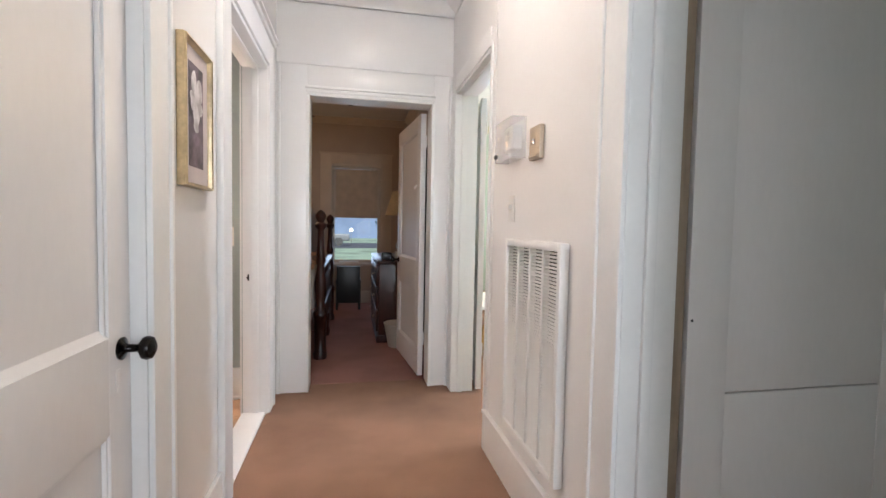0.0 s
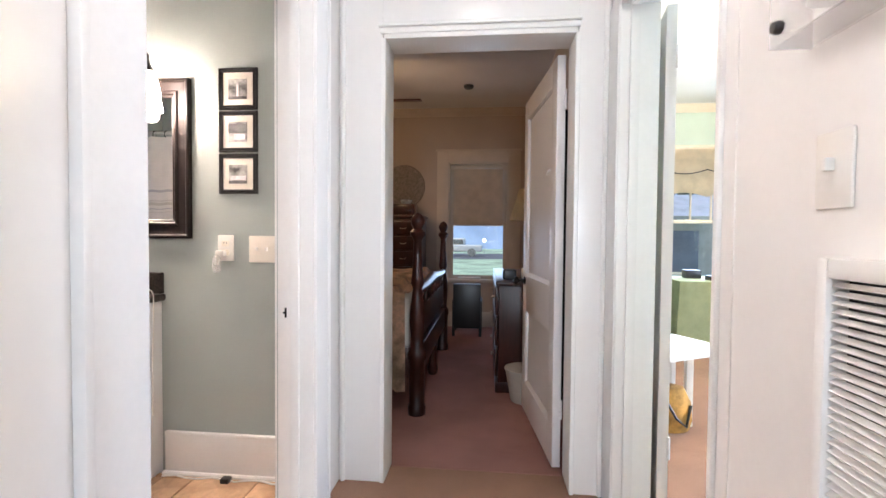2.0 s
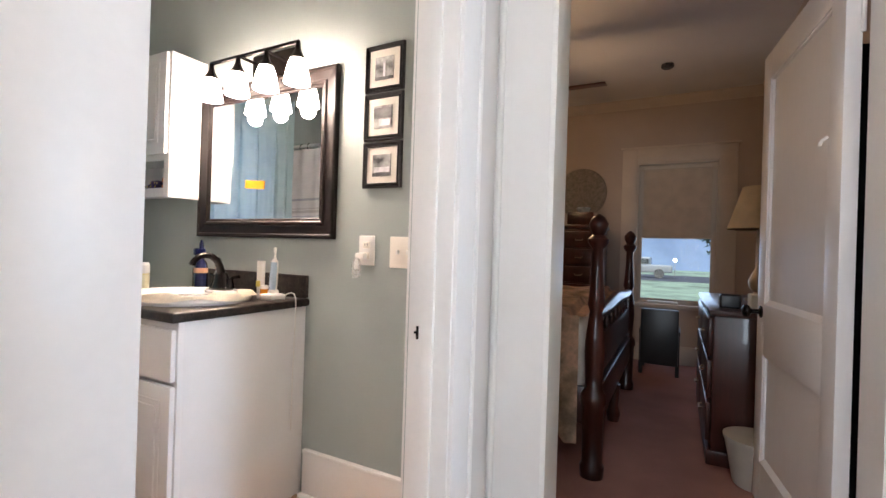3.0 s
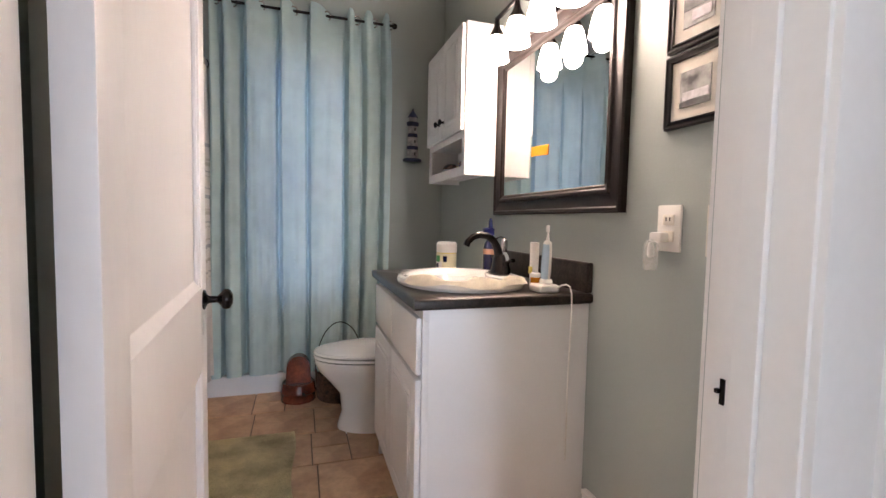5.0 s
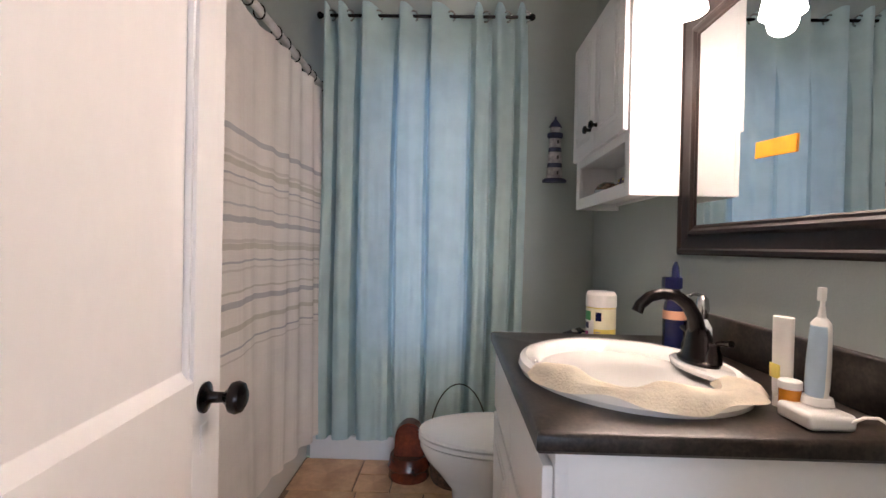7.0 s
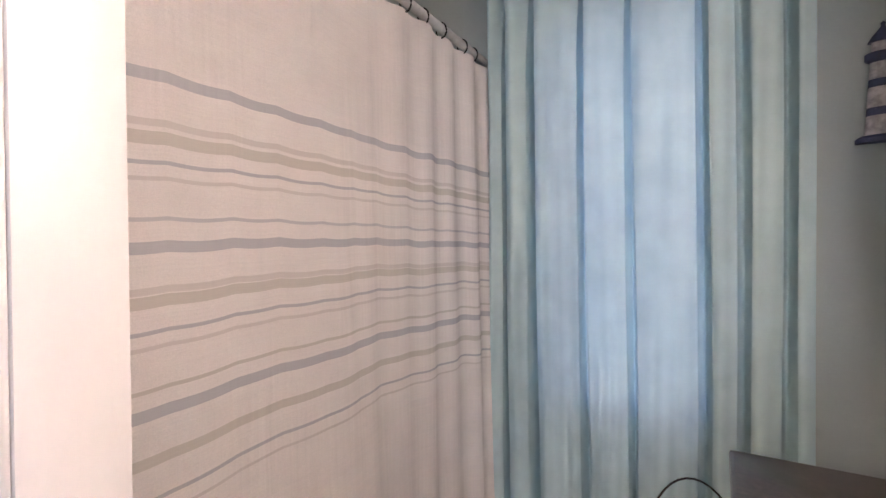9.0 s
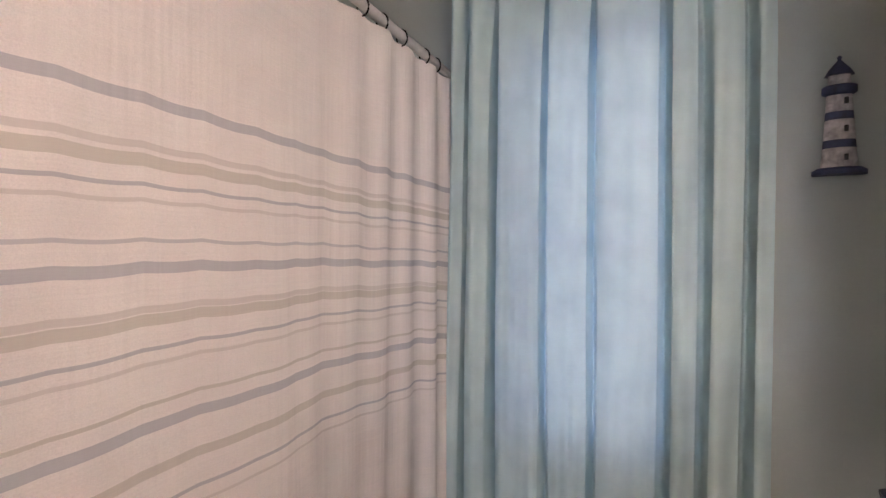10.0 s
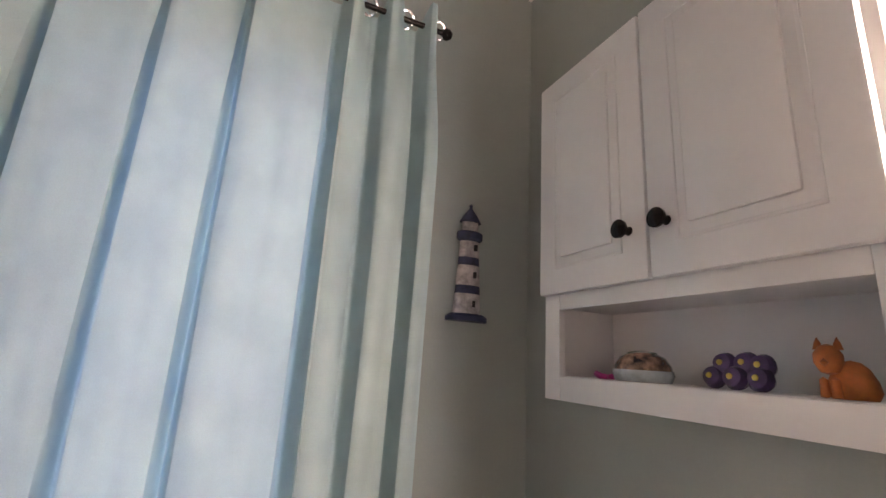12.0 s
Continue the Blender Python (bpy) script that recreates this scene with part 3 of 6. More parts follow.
bm = box(XLB - 0.018, XLB, BD1 + 0.11, YB - 0.022, -0.008, 0.19, 0.004, bm=bm)
bm = box(XW, XW + 0.016, 1.72, YB, -0.008, 0.115, 0.004, bm=bm)
bm = box(XW, -1.9, YB - 0.018, YB, -0.008, 0.19, 0.004, bm=bm)
bm = tube([(-1.113, YB - 0.03, 0.004), (XLB - 0.02, YB - 0.03, 0.004)], 0.012, 8, bm=bm)
board("baseboard_bath", bm, TRIM, "white painted baseboard")
bm = box(-3.6, 1.03, YF - 0.016, YF, 0, 0.18, 0.004)
bm = box(1.014, 1.03, YEB, YF - 0.016, 0, 0.18, 0.004, bm=bm)
bm = box(1.12, 4.6, YF - 0.016, YF, 0, 0.18, 0.004, bm=bm)
board("baseboard_bedroom", bm, BEDTRIM, "baseboard in white paint dimmed for the bedroom")


def crown(name, runs, s=0.085, material=None):
    """Crown moulding; runs of (x0, y0, x1, y1, nx, ny), n points into the room."""
    bm = bmesh.new()
    prof = [(0, 0), (0.010, 0), (0.016, 0.014), (0.040, 0.030), (0.058, 0.056), (0.074, 0.066), (0.082, 0.085), (0, 0.085)]
    k = s / 0.085
    for x0, y0, x1, y1, nx, ny in runs:
        ends = []
        for x, y in ((x0, y0), (x1, y1)):
            ends.append([bm.verts.new((x + nx * d * k, y + ny * d * k, H - s + e * k)) for d, e in prof])
        n = len(prof)
        for i in range(n):
            bm.faces.new((ends[0][i], ends[0][(i + 1) % n], ends[1][(i + 1) % n], ends[1][i]))
        bm.faces.new(ends[0]), bm.faces.new(ends[1])
    bmesh.ops.recalc_face_normals(bm, faces=bm.faces[:])
    return board(name, bm, material or TRIM, "painted crown moulding")


crown("trim_crown_hall", [(XL, YE - 0.011, XR, YE - 0.011, 0, -1), (XL, Y0, XL, YE - 0.08, 1, 0), (XR, Y0, XR, YE - 0.08, -1, 0)])
crown("trim_crown_bath", [(XW, YB, XLB, YB, 0, -1), (XW, 0.97, XW, YB - 0.08, 1, 0), (XLB, 0.97, XLB, YB - 0.08, -1, 0)], 0.09)
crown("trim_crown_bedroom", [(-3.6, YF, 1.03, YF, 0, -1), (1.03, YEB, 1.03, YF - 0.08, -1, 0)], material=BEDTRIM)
crown("trim_crown_green_room", [(1.12, YF, 4.6, YF, 0, -1)], material=PEACHTRIM)
bm = box(XR - 0.003, XR, RD0 - 0.072, RD0 - 0.068, 0.206, H - 0.09)
board("trim_wall_battens", bm, TRIM)
bm = box(-0.42, XL - 0.006, BD0, BD1, -0.008, 0.012, 0.003)
board("trim_threshold", bm, TRIM, "white painted wooden threshold")
board("trim_carpet_seam", box(ED0, ED1, YEB - 0.012, YEB - 0.002, 0, 0.003, 0.001), CARPET2)

# ---- doors ----


def slope(x0, x1, ya, yb, z0, z1, bm):
    """A bevelled sill: from the front ya at z0 back up to yb at z1."""
    v = [bm.verts.new(p) for x in (x0, x1) for p in ((x, ya, z0), (x, yb, z1), (x, yb, z0))]
    for f in ((0, 1, 2), (3, 5, 4), (0, 3, 4, 1), (1, 4, 5, 2), (2, 5, 3, 0)):
        bm.faces.new([v[i] for i in f])
    bmesh.ops.recalc_face_normals(bm, faces=bm.faces)
    return bm


def panel_door(name, width, height, label, knob_side=1, knob=True, both=True, inset=0.062):
    """A two-panel door. Hinge at the origin, leaf along +x, thickness along +y from 0 to 0.04."""
    d = thing(name, I, label, "door", "", "structure")
    t, s = 0.04, 0.098
    top = height - 0.12
    bm = box(0, s, 0, t, 0.012, height, 0.002)
    bm = box(width - s, width, 0, t, 0.012, height, 0.002, bm=bm)
    for a, b in ((0.012, 0.20), (0.66, 0.882), (top, height)):
        bm = box(s - 0.001, width - s + 0.001, 0.0006, t - 0.0006, a, b, 0.0015, bm=bm)
    part("door_frame", bm, DOORP, d)
    for a, b in ((0.20, 0.66), (0.882, top)):
        pb = box(s - 0.003, width - s + 0.003, 0.016, t - 0.016, a - 0.003, b + 0.003)
        for y0, y1 in ((0.005, 0.016), (t - 0.016, t - 0.005)):
            for x0, x1, z0, z1 in ((s, s + 0.009, a, b), (width - s - 0.009, width - s, a, b), (s, width - s, b - 0.009, b)):
                pb = box(x0, x1, y0, y1, z0, z1, 0.004, bm=pb)
        for ya, yb in ((0.001, 0.0165), (t - 0.001, t - 0.0165)):
            pb = slope(s, width - s, ya, yb, a - 0.001, a + 0.020, pb)
        part("panel", pb, DOORP, d)
    if knob:
        for side in (-1, 1) if both else (1,):
            y = 0.0 if side < 0 else t
            m = Matrix.Translation((width - inset, y, 0.845)) @ Matrix.Rotation(radians(90 if side < 0 else -90), 4, "X")
            k = part("knob", lathe([(0.0, 0.0), (0.026, 0.0), (0.027, 0.004), (0.014, 0.009), (0.010, 0.014), (0.009, 0.034), (0.016, 0.041), (0.026, 0.048), (0.0285, 0.057), (0.025, 0.066), (0.014, 0.072), (0, 0.073)], 24, m), BRONZE, d, "dark oil-rubbed bronze knob")
            part("keyhole_plate", box(width - 0.074, width - 0.050, y - 0.003 * (side < 0), y + 0.003 * (side > 0), 0.75, 0.80, 0.001), DOORP, d)
    for z in (0.25, height - 0.25):
        part("hinge", tube([(-0.004, 0.0 if knob_side > 0 else t, z), (-0.004, 0.0 if knob_side > 0 else t, z + 0.09)], 0.006, 8), DOORP, d)
    return d


_ang = math.degrees(math.atan2(2.010 - 2.063, -1.288 + 0.450))
bath_door = panel_door("door_1", 0.840, 2.03, "white two-panel wooden door standing open into the bathroom", -1)
# leaf runs from the hinge towards -x; the visible face is the +y one
bath_door.matrix_world = Matrix.Translation((-0.449, 2.063, 0)) @ Matrix.Rotation(radians(_ang), 4, "Z")
closet_door = panel_door("door_2", 0.828, 2.03, "white two-panel wooden door, closed, with dark bronze knob", inset=0.045)
closet_door.matrix_world = Matrix.Translation((-0.312, LD0 + 0.005, 0)) @ Matrix.Rotation(radians(90), 4, "Z")
bed_door = panel_door("door_3", 0.80, 1.985, "white two-panel wooden door standing open into the bedroom", knob=True, both=False)
_a = math.degrees(math.atan2(0.792, -0.084))
bed_door.matrix_world = Matrix.Translation((0.711, 3.382, 0)) @ Matrix.Rotation(radians(_a), 4, "Z") @ Matrix.Translation((0, -0.04, 0))
part("hook", tube([(0.10, 0.041, 1.462), (0.10, 0.056, 1.45), (0.10, 0.060, 1.435)], 0.005, 6), TRIM, bed_door)
green_door = panel_door("door_4", 0.77, 2.03, "white wooden door standing wide open into the green room", knob=False)
green_door.matrix_world = Matrix.Translation((1.072, 3.040, 0)) @ Matrix.Rotation(radians(80), 4, "Z") @ Matrix.Translation((0, -0.04, 0))
study_door = thing("door_5", Matrix.Translation((1.103, 1.085, 0)), "white painted wooden door standing open against the wall", "door", "", "structure")
bm = box(0, 0.128, 0, 0.04, 0.012, 2.02, 0.003)
bm = box(0.672, 0.80, 0, 0.04, 0.012, 2.02, 0.003, bm=bm)
bm = box(0.127, 0.673, 0.0006, 0.0394, 1.90, 2.0195, 0.002, bm=bm)
bm = box(0.127, 0.673, 0.0006, 0.0394, 0.0125, 0.20, 0.002, bm=bm)
part("door_frame", bm, DOORP, study_door)
for za, zb in ((0.201, 0.6965), (0.7015, 1.899)):
    part("panel", box(0.1285, 0.6715, 0.0025, 0.0375, za, zb, 0.001), DOORP, study_door)
part("nail_hole", lathe([(0, 0), (0.004, 0), (0.004, 0.001), (0, 0.0012)], 10, Matrix.Translation((0.012, 0.0002, 0.905)) @ Matrix.Rotation(radians(90), 4, "X")), BLACKP, study_door)
plate = thing("strike_plate", I, "dark metal latch plate on the white door jamb", "latch")
part("plate", box(-0.387, -0.379, BD1 - 0.0065, BD1 - 0.0025, 0.806, 0.845, 0.001), BRONZE, plate)
part("latch_tongue", box(-0.393, -0.387, BD1 - 0.010, BD1 - 0.0025, 0.822, 0.829, 0.001), BRONZE, plate)

# ---- windows ----


def sash_window(name, x0, x1, z0, z1, m, label, muntins=0, cw=0.14, sill=0.055, trim=None):
    """A double-hung window in the x-z plane; -y is the room."""
    w = thing(name, m, label, "window", "", "structure")
    mid = (z0 + z1) / 2
    fb = box(x0 - cw, x0 + 0.004, -0.022, 0.0, z0 - 0.02, z1 + cw, 0.003)
    fb = box(x1 - 0.004, x1 + cw, -0.022, 0.0, z0 - 0.02, z1 + cw, 0.003, bm=fb)
    fb = box(x0, x1, -0.022, 0.0, z1 - 0.004, z1 + cw, 0.003, bm=fb)
    fb = box(x0 - cw - 0.02, x1 + cw + 0.02, -0.034, 0.0, z1 + cw, z1 + cw + 0.02, 0.004, bm=fb)
    part("window_casing", fb, trim or TRIM, w)
    jb = box(x0, x0 + 0.02, 0, 0.13, z0, z1)
    jb = box(x1 - 0.02, x1, 0, 0.13, z0, z1, bm=jb)
    jb = box(x0 + 0.02, x1 - 0.02, 0, 0.13, z1 - 0.02, z1, bm=jb)
    part("window_jamb", jb, trim or TRIM, w)
    part("window_sill", box(x0 - cw - 0.02, x1 + cw + 0.02, -sill, 0.12, z0 - 0.035, z0 + 0.004, 0.006), trim or TRIM, w)
    for a, b, y in ((z0 + 0.004, mid + 0.02, 0.05), (mid - 0.02, z1 - 0.02, 0.085)):
        sb = box(x0 + 0.02, x0 + 0.062, y, y + 0.03, a, b, 0.003)
        sb = box(x1 - 0.062, x1 - 0.02, y, y + 0.03, a, b, 0.003, bm=sb)
        sb = box(x0 + 0.062, x1 - 0.062, y, y + 0.03, a, a + 0.045, 0.003, bm=sb)
        sb = box(x0 + 0.062, x1 - 0.062, y, y + 0.03, b - 0.038, b, 0.003, bm=sb)
        if muntins and y > 0.06:
            for k in range(1, muntins):
                xm = x0 + 0.062 + (x1 - x0 - 0.124) * k / muntins
                sb = box(xm - 0.009, xm + 0.009, y + 0.004, y + 0.026, a + 0.045, b - 0.038, bm=sb)
        sash = part("window_frame", sb, trim or TRIM, w)
        pane = part("pane", box(x0 + 0.06, x1 - 0.06, y + 0.013, y + 0.017, a + 0.043, b - 0.036), PANE, sash)
        pane.visible_shadow = False
    return w


sash_window("window_1", BW0, BW1, BWZ0, BWZ1, Matrix.Translation((0, YF, 0)), "double-hung window, trim dimmed in colour, with half-lowered tan shade", trim=BEDTRIM)
sash_window("window_2", GW0, GW1, 0.59, 2.06, Matrix.Translation((0, YF, 0)), "cream double-hung window with divided upper sash", muntins=3, trim=PEACHTRIM)
_mw = Matrix.Translation((XW, 0, 0)) @ Matrix.Rotation(radians(90), 4, "Z")
sash_window("window_3", WB0, WB1, WBZ0, WBZ1, _mw, "white double-hung window behind the aqua curtain", cw=0.09, sill=0.026)
sash_window("window_4", -0.5, 1.1, 0.7, 2.1, Matrix.Translation((0, Y0, 0)) @ Matrix.Scale(-1, 4, (0, 1, 0)), "unseen white window added behind the hall for daylight")
# Unseen window, added only as the opening for the study fill light.
sash_window("window_6", 1.5, 2.7, 0.7, 2.1, Matrix.Translation((0, Y0, 0)) @ Matrix.Scale(-1, 4, (0, 1, 0)), "unseen white window added to light the study door")
sash_window("window_5", -4.1, -2.5, 0.7, 2.1, Matrix.Translation((4.6, 0, 0)) @ Matrix.Rotation(radians(-90), 4, "Z"), "white window in the green room")

bm = box(BW0 + 0.066, BW1 - 0.066, YF + 0.026, YF + 0.030, 1.275, BWZ1 - 0.074)
sh = thing("roller_shade", I, "tan fabric shade lowered over half the window", "window shade")
part("fabric", bm, SHADEF, sh)
part("seam", box(BW0 + 0.066, BW1 - 0.066, YF + 0.020, YF + 0.026, 1.55, 1.565, 0.002), SHADEF, sh)
part("hem_bar", box(BW0 + 0.066, BW1 - 0.066, YF + 0.018, YF + 0.034, 1.258, 1.278, 0.004), SHADEF, sh)
part("roller", tube([(BW0 + 0.02, YF + 0.03, BWZ1 - 0.078), (BW1 - 0.02, YF + 0.03, BWZ1 - 0.078)], 0.007), SHADEF, sh)


def val_f(u, v):
    drop = 0.56 - 0.05 * math.sin(math.pi * ((u * 2) % 1))
    return (GW0 - 0.09 + (GW1 - GW0 + 0.18) * u, YF - 0.045 - 0.012 * math.sin(v * 9), 2.17 - drop * v)


va = thing("window_valance", I, "cream fabric roman valance over the window", "valance")
part("fabric", sheet(40, 16, val_f, 0.006), VALANCE, va)
part("piping", tube([(GW0 - 0.09 + (GW1 - GW0 + 0.18) * i / 40, YF - 0.052, 1.93 - 0.05 * math.sin(math.pi * ((i / 20) % 1))) for i in range(41)], 0.006, 6), BLACKP, va, "dark curved piping")

# ---- bathroom: large things ----
van = thing("bathroom_vanity", I, "white bathroom vanity cabinet with two doors and drawer front", "vanity")
VX0, VX1, VY0 = -1.890, -1.136, 2.606
part("toe_kick", box(VX0 + 0.019, VX1 - 0.019, VY0 + 0.06, VY0 + 0.075, -0.008, 0.0995), CABW, van)
part("side_panel", box(VX0, VX0 + 0.018, VY0 + 0.002, YB - 0.001, -0.006, 0.8105, 0.001), CABW, van)
part("side_panel", box(VX1 - 0.018, VX1, VY0 + 0.002, YB - 0.001, -0.006, 0.8105, 0.001), CABW, van)
part("floor_panel", box(VX0 + 0.0185, VX1 - 0.0185, VY0 + 0.022, YB - 0.012, 0.10, 0.118), CABW, van)
part("back_panel", box(VX0 + 0.0185, VX1 - 0.0185, YB - 0.011, YB - 0.002, 0.0, 0.81), CABW, van)
part("front_panel", box(VX0 + 0.0185, VX1 - 0.0185, VY0 + 0.0165, VY0 + 0.021, 0.10, 0.81), CABW, van)
bm = box(VX0 - 0.001, VX1 + 0.0012, VY0 - 0.004, VY0 + 0.016, 0.10, 0.14, 0.001)
bm = box(VX0 - 0.001, VX1 + 0.0012, VY0 - 0.004, VY0 + 0.016, 0.775, 0.810, 0.001, bm=bm)
for x in (VX0 - 0.001, (VX0 + VX1) / 2 - 0.02, VX1 - 0.0388):
    bm = box(x, x + 0.04, VY0 - 0.0035, VY0 + 0.016, 0.14, 0.775, 0.001, bm=bm)
part("face_frame", bm, CABW, van)


def raised_door(x0, x1, z0, z1, y, parent, name="door", mat_=None):
    mat_ = mat_ or CABW
    bm = box(x0, x1, y - 0.018, y, z0, z1, 0.005)
    d = part(name, bm, mat_, parent)
    w = 0.05
    b2 = None
    for a, b, c, e in ((x0 + w, x1 - w, z0 + w, z0 + w + 0.006), (x0 + w, x1 - w, z1 - w - 0.006, z1 - w), (x0 + w, x0 + w + 0.006, z0 + w, z1 - w), (x1 - w - 0.006, x1 - w, z0 + w, z1 - w)):
        b2 = box(a, b, y - 0.0205, y - 0.017, c, e, 0.0012, bm=b2)
    part("moulding", b2, mat_, d)
    part("raised_panel", box(x0 + w + 0.022, x1 - w - 0.022, y - 0.0235, y - 0.017, z0 + w + 0.022, z1 - w - 0.022, 0.005), mat_, d)
    return d


xm = (VX0 + VX1) / 2
raised_door(VX0 + 0.012, xm - 0.004, 0.115, 0.60, VY0 - 0.004, van)
raised_door(xm + 0.004, VX1 - 0.006, 0.115, 0.60, VY0 - 0.004, van)
for xa, xb in ((VX0 + 0.012, xm - 0.004), (xm + 0.004, VX1 - 0.006)):
    part("drawer_front", box(xa, xb, VY0 - 0.022, VY0 - 0.004, 0.615, 0.785, 0.006), CABW, van)

CT = 0.845
ctop = thing("countertop", I, "dark brown mottled laminate countertop with backsplash", "countertop")
SX, SY = -1.450, 2.826


def pierced_top(x0, x1, y0, y1, z0, z1, cx, cy, rx, ry, seg=64):
    """A slab with an oval hole and softly rounded outer edges."""
    b = bmesh.new()
    rings = []
    for kind, z, d in (("hole", z0, 0), ("hole", z1, 0), ("edge", z1, 0.007), ("edge", z1 - 0.003, 0.002), ("edge", z1 - 0.008, 0.0), ("edge", z0 + 0.006, 0.0), ("edge", z0, 0.005)):
        row = []
        for i in range(seg):
            a = 2 * math.pi * i / seg
            c, q = math.cos(a), math.sin(a)
            if kind == "hole":
                row.append(b.verts.new((cx + rx * c, cy + ry * q, z)))
            else:
                tx = ((x1 - d if c > 0 else x0 + d) - cx) / c if abs(c) > 1e-6 else 1e9
                ty = ((y1 - d if q > 0 else y0 + d) - cy) / q if abs(q) > 1e-6 else 1e9
                k = min(tx, ty)
                row.append(b.verts.new((cx + k * c, cy + k * q, z)))
        rings.append(row)
    # the ray nearest each corner is drawn out to the corner
    for row, d in zip(rings[2:], (0.007, 0.002, 0.0, 0.0, 0.005)):
        for px in (x0 + d, x1 - d):
            for py in (y0 + d, y1 - d):
                v = min(row, key=lambda w: (w.co.x - px) ** 2 + (w.co.y - py) ** 2)
                v.co.x, v.co.y = px, py
    for p, q in zip(rings, rings[1:] + rings[:1]):
        for i in range(seg):
            j = (i + 1) % seg
            b.faces.new((p[i], p[j], q[j], q[i]))
    bmesh.ops.recalc_face_normals(b, faces=b.faces[:])
    return b


part("top", pierced_top(-1.905, -1.116, 2.570, YB - 0.001, CT - 0.033, CT, SX, SY, 0.236, 0.203), COUNTER, ctop)
part("backsplash", box(-1.905, -1.121, YB - 0.022, YB - 0.0005, CT, 0.945, 0.006, 3), COUNTER, ctop)

# oval drop-in sink
sink = thing("sink", Matrix.Translation((SX, SY, CT)), "white oval drop-in porcelain sink", "sink")
prof = [(0.262, 0.0), (0.266, 0.010), (0.261, 0.022), (0.246, 0.028), (0.228, 0.024), (0.214, 0.010), (0.206, -0.008)]
prof2 = prof + [(0.196, -0.045), (0.178, -0.085), (0.140, -0.118), (0.085, -0.132), (0.022, -0.136)]
bmS = lathe(prof2, 64, None, 1.01, 0.87)
part("basin", bmS, PORCELAIN, sink)
part("faucet_deck", lathe([(0.0, 0.012), (0.105, 0.012), (0.11, 0.021), (0.10, 0.026), (0, 0.026)], 40, Matrix.Translation((0.0, 0.165, 0)), 1.0, 0.42), PORCELAIN, sink)
part("drain", lathe([(0.0, -0.131), (0.020, -0.131), (0.024, -0.1335), (0, -0.135)], 20), CHROME, sink)

fx, fy, fz = SX - 0.012, SY + 0.165, CT + 0.026
fau = thing("faucet", Matrix.Translation((fx, fy, fz)), "dark bronze arched bathroom faucet with lever", "faucet")
part("base", lathe([(0.0, 0.0), (0.034, 0.0), (0.035, 0.006), (0.028, 0.012), (0.024, 0.03), (0.021, 0.06), (0.016, 0.075), (0.0, 0.08)], 28, None, 1.9, 1.0), BRONZE, fau)
pts = [(0, 0.0, 0.06), (0, -0.010, 0.10), (0, -0.026, 0.128), (0, -0.052, 0.146), (0, -0.082, 0.150), (0, -0.110, 0.142), (0, -0.130, 0.124), (0, -0.137, 0.108)]
part("spout", tube(pts, [0.018, 0.016, 0.0145, 0.0135, 0.013, 0.0125, 0.012, 0.013], 14), BRONZE, fau)
for sx in (-1, 1):
    h = part("handle", lathe([(0.0, 0.0), (0.016, 0.0), (0.015, 0.02), (0.010, 0.032), (0.012, 0.044), (0.0, 0.048)], 18, Matrix.Translation((sx * 0.052, 0.005, 0.008))), BRONZE, fau)
    part("lever", tube([(sx * 0.052, 0.005, 0.048), (sx * 0.070, 0.010, 0.056), (sx * 0.095, 0.014, 0.060)], [0.006, 0.0055, 0.0075], 8), BRONZE, h)


def rag_f(u, v):
    a = radians(-72 + 118 * u)
    rr = 0.196 + 0.092 * v
    wob = 0.008 * math.sin(u * 17 + v * 5) + 0.006 * math.sin(u * 31)
    z = 0.038 + 0.008 * math.sin(u * 13) * math.sin(v * 4) - 0.018 * max(0, v - 0.72) / 0.28 - 0.016 * max(0, 0.25 - v) / 0.25
    return (SX + (rr + wob) * math.cos(a), SY + (rr + wob) * 0.86 * math.sin(a), CT + max(z, 0.003))


solid("face_cloth", sheet(60, 12, rag_f, 0.007), TOWEL, "cream terry face cloth draped over the sink rim", "cloth")

# framed mirror
MX0, MX1, MZ0, MZ1, MY = -1.876, -0.978, 1.105, 1.840, 3.140
mir = thing("framed_mirror", I, "large mirror in wide espresso wood frame", "mirror")


def frame_bar(x0, x1, z0, z1, w, y0, y1, i):
    """One mitred side of a rectangular frame: 0 bottom, 1 right, 2 top, 3 left, with stepped profile."""
    b = bmesh.new()
    out = [(x0, z0), (x1, z0), (x1, z1), (x0, z1)]

    def inset(d):
        return [(x0 + d, z0 + d), (x1 - d, z0 + d), (x1 - d, z1 - d), (x0 + d, z1 - d)]
    prof = [(0.0, y1), (0.0, y0 + 0.006), (0.006, y0), (w * 0.16, y0), (w * 0.22, y0 + 0.006), (w * 0.62, y0 + 0.009), (w * 0.70, y0 + 0.003), (w * 0.80, y0 + 0.003), (w * 0.88, y0 + 0.010), (w * 0.95, y0 + 0.010), (w, y0 + 0.014), (w, y1)]
    rows = []
    for d, y in prof:
        c = inset(d)
        p, q = c[i], c[(i + 1) % 4]
        rows.append((b.verts.new((p[0], y, p[1])), b.verts.new((q[0], y, q[1]))))
    for r, s in zip(rows, rows[1:] + rows[:1]):
        b.faces.new((r[0], r[1], s[1], s[0]))
    b.faces.new([r[0] for r in rows]), b.faces.new([r[1] for r in rows])
    bmesh.ops.recalc_face_normals(b, faces=b.faces[:])
    return b


for i in range(4):
    part("frame_side", frame_bar(MX0, MX1, MZ0, MZ1, 0.088, MY, YB - 0.002, i), ESPRESSO, mir)
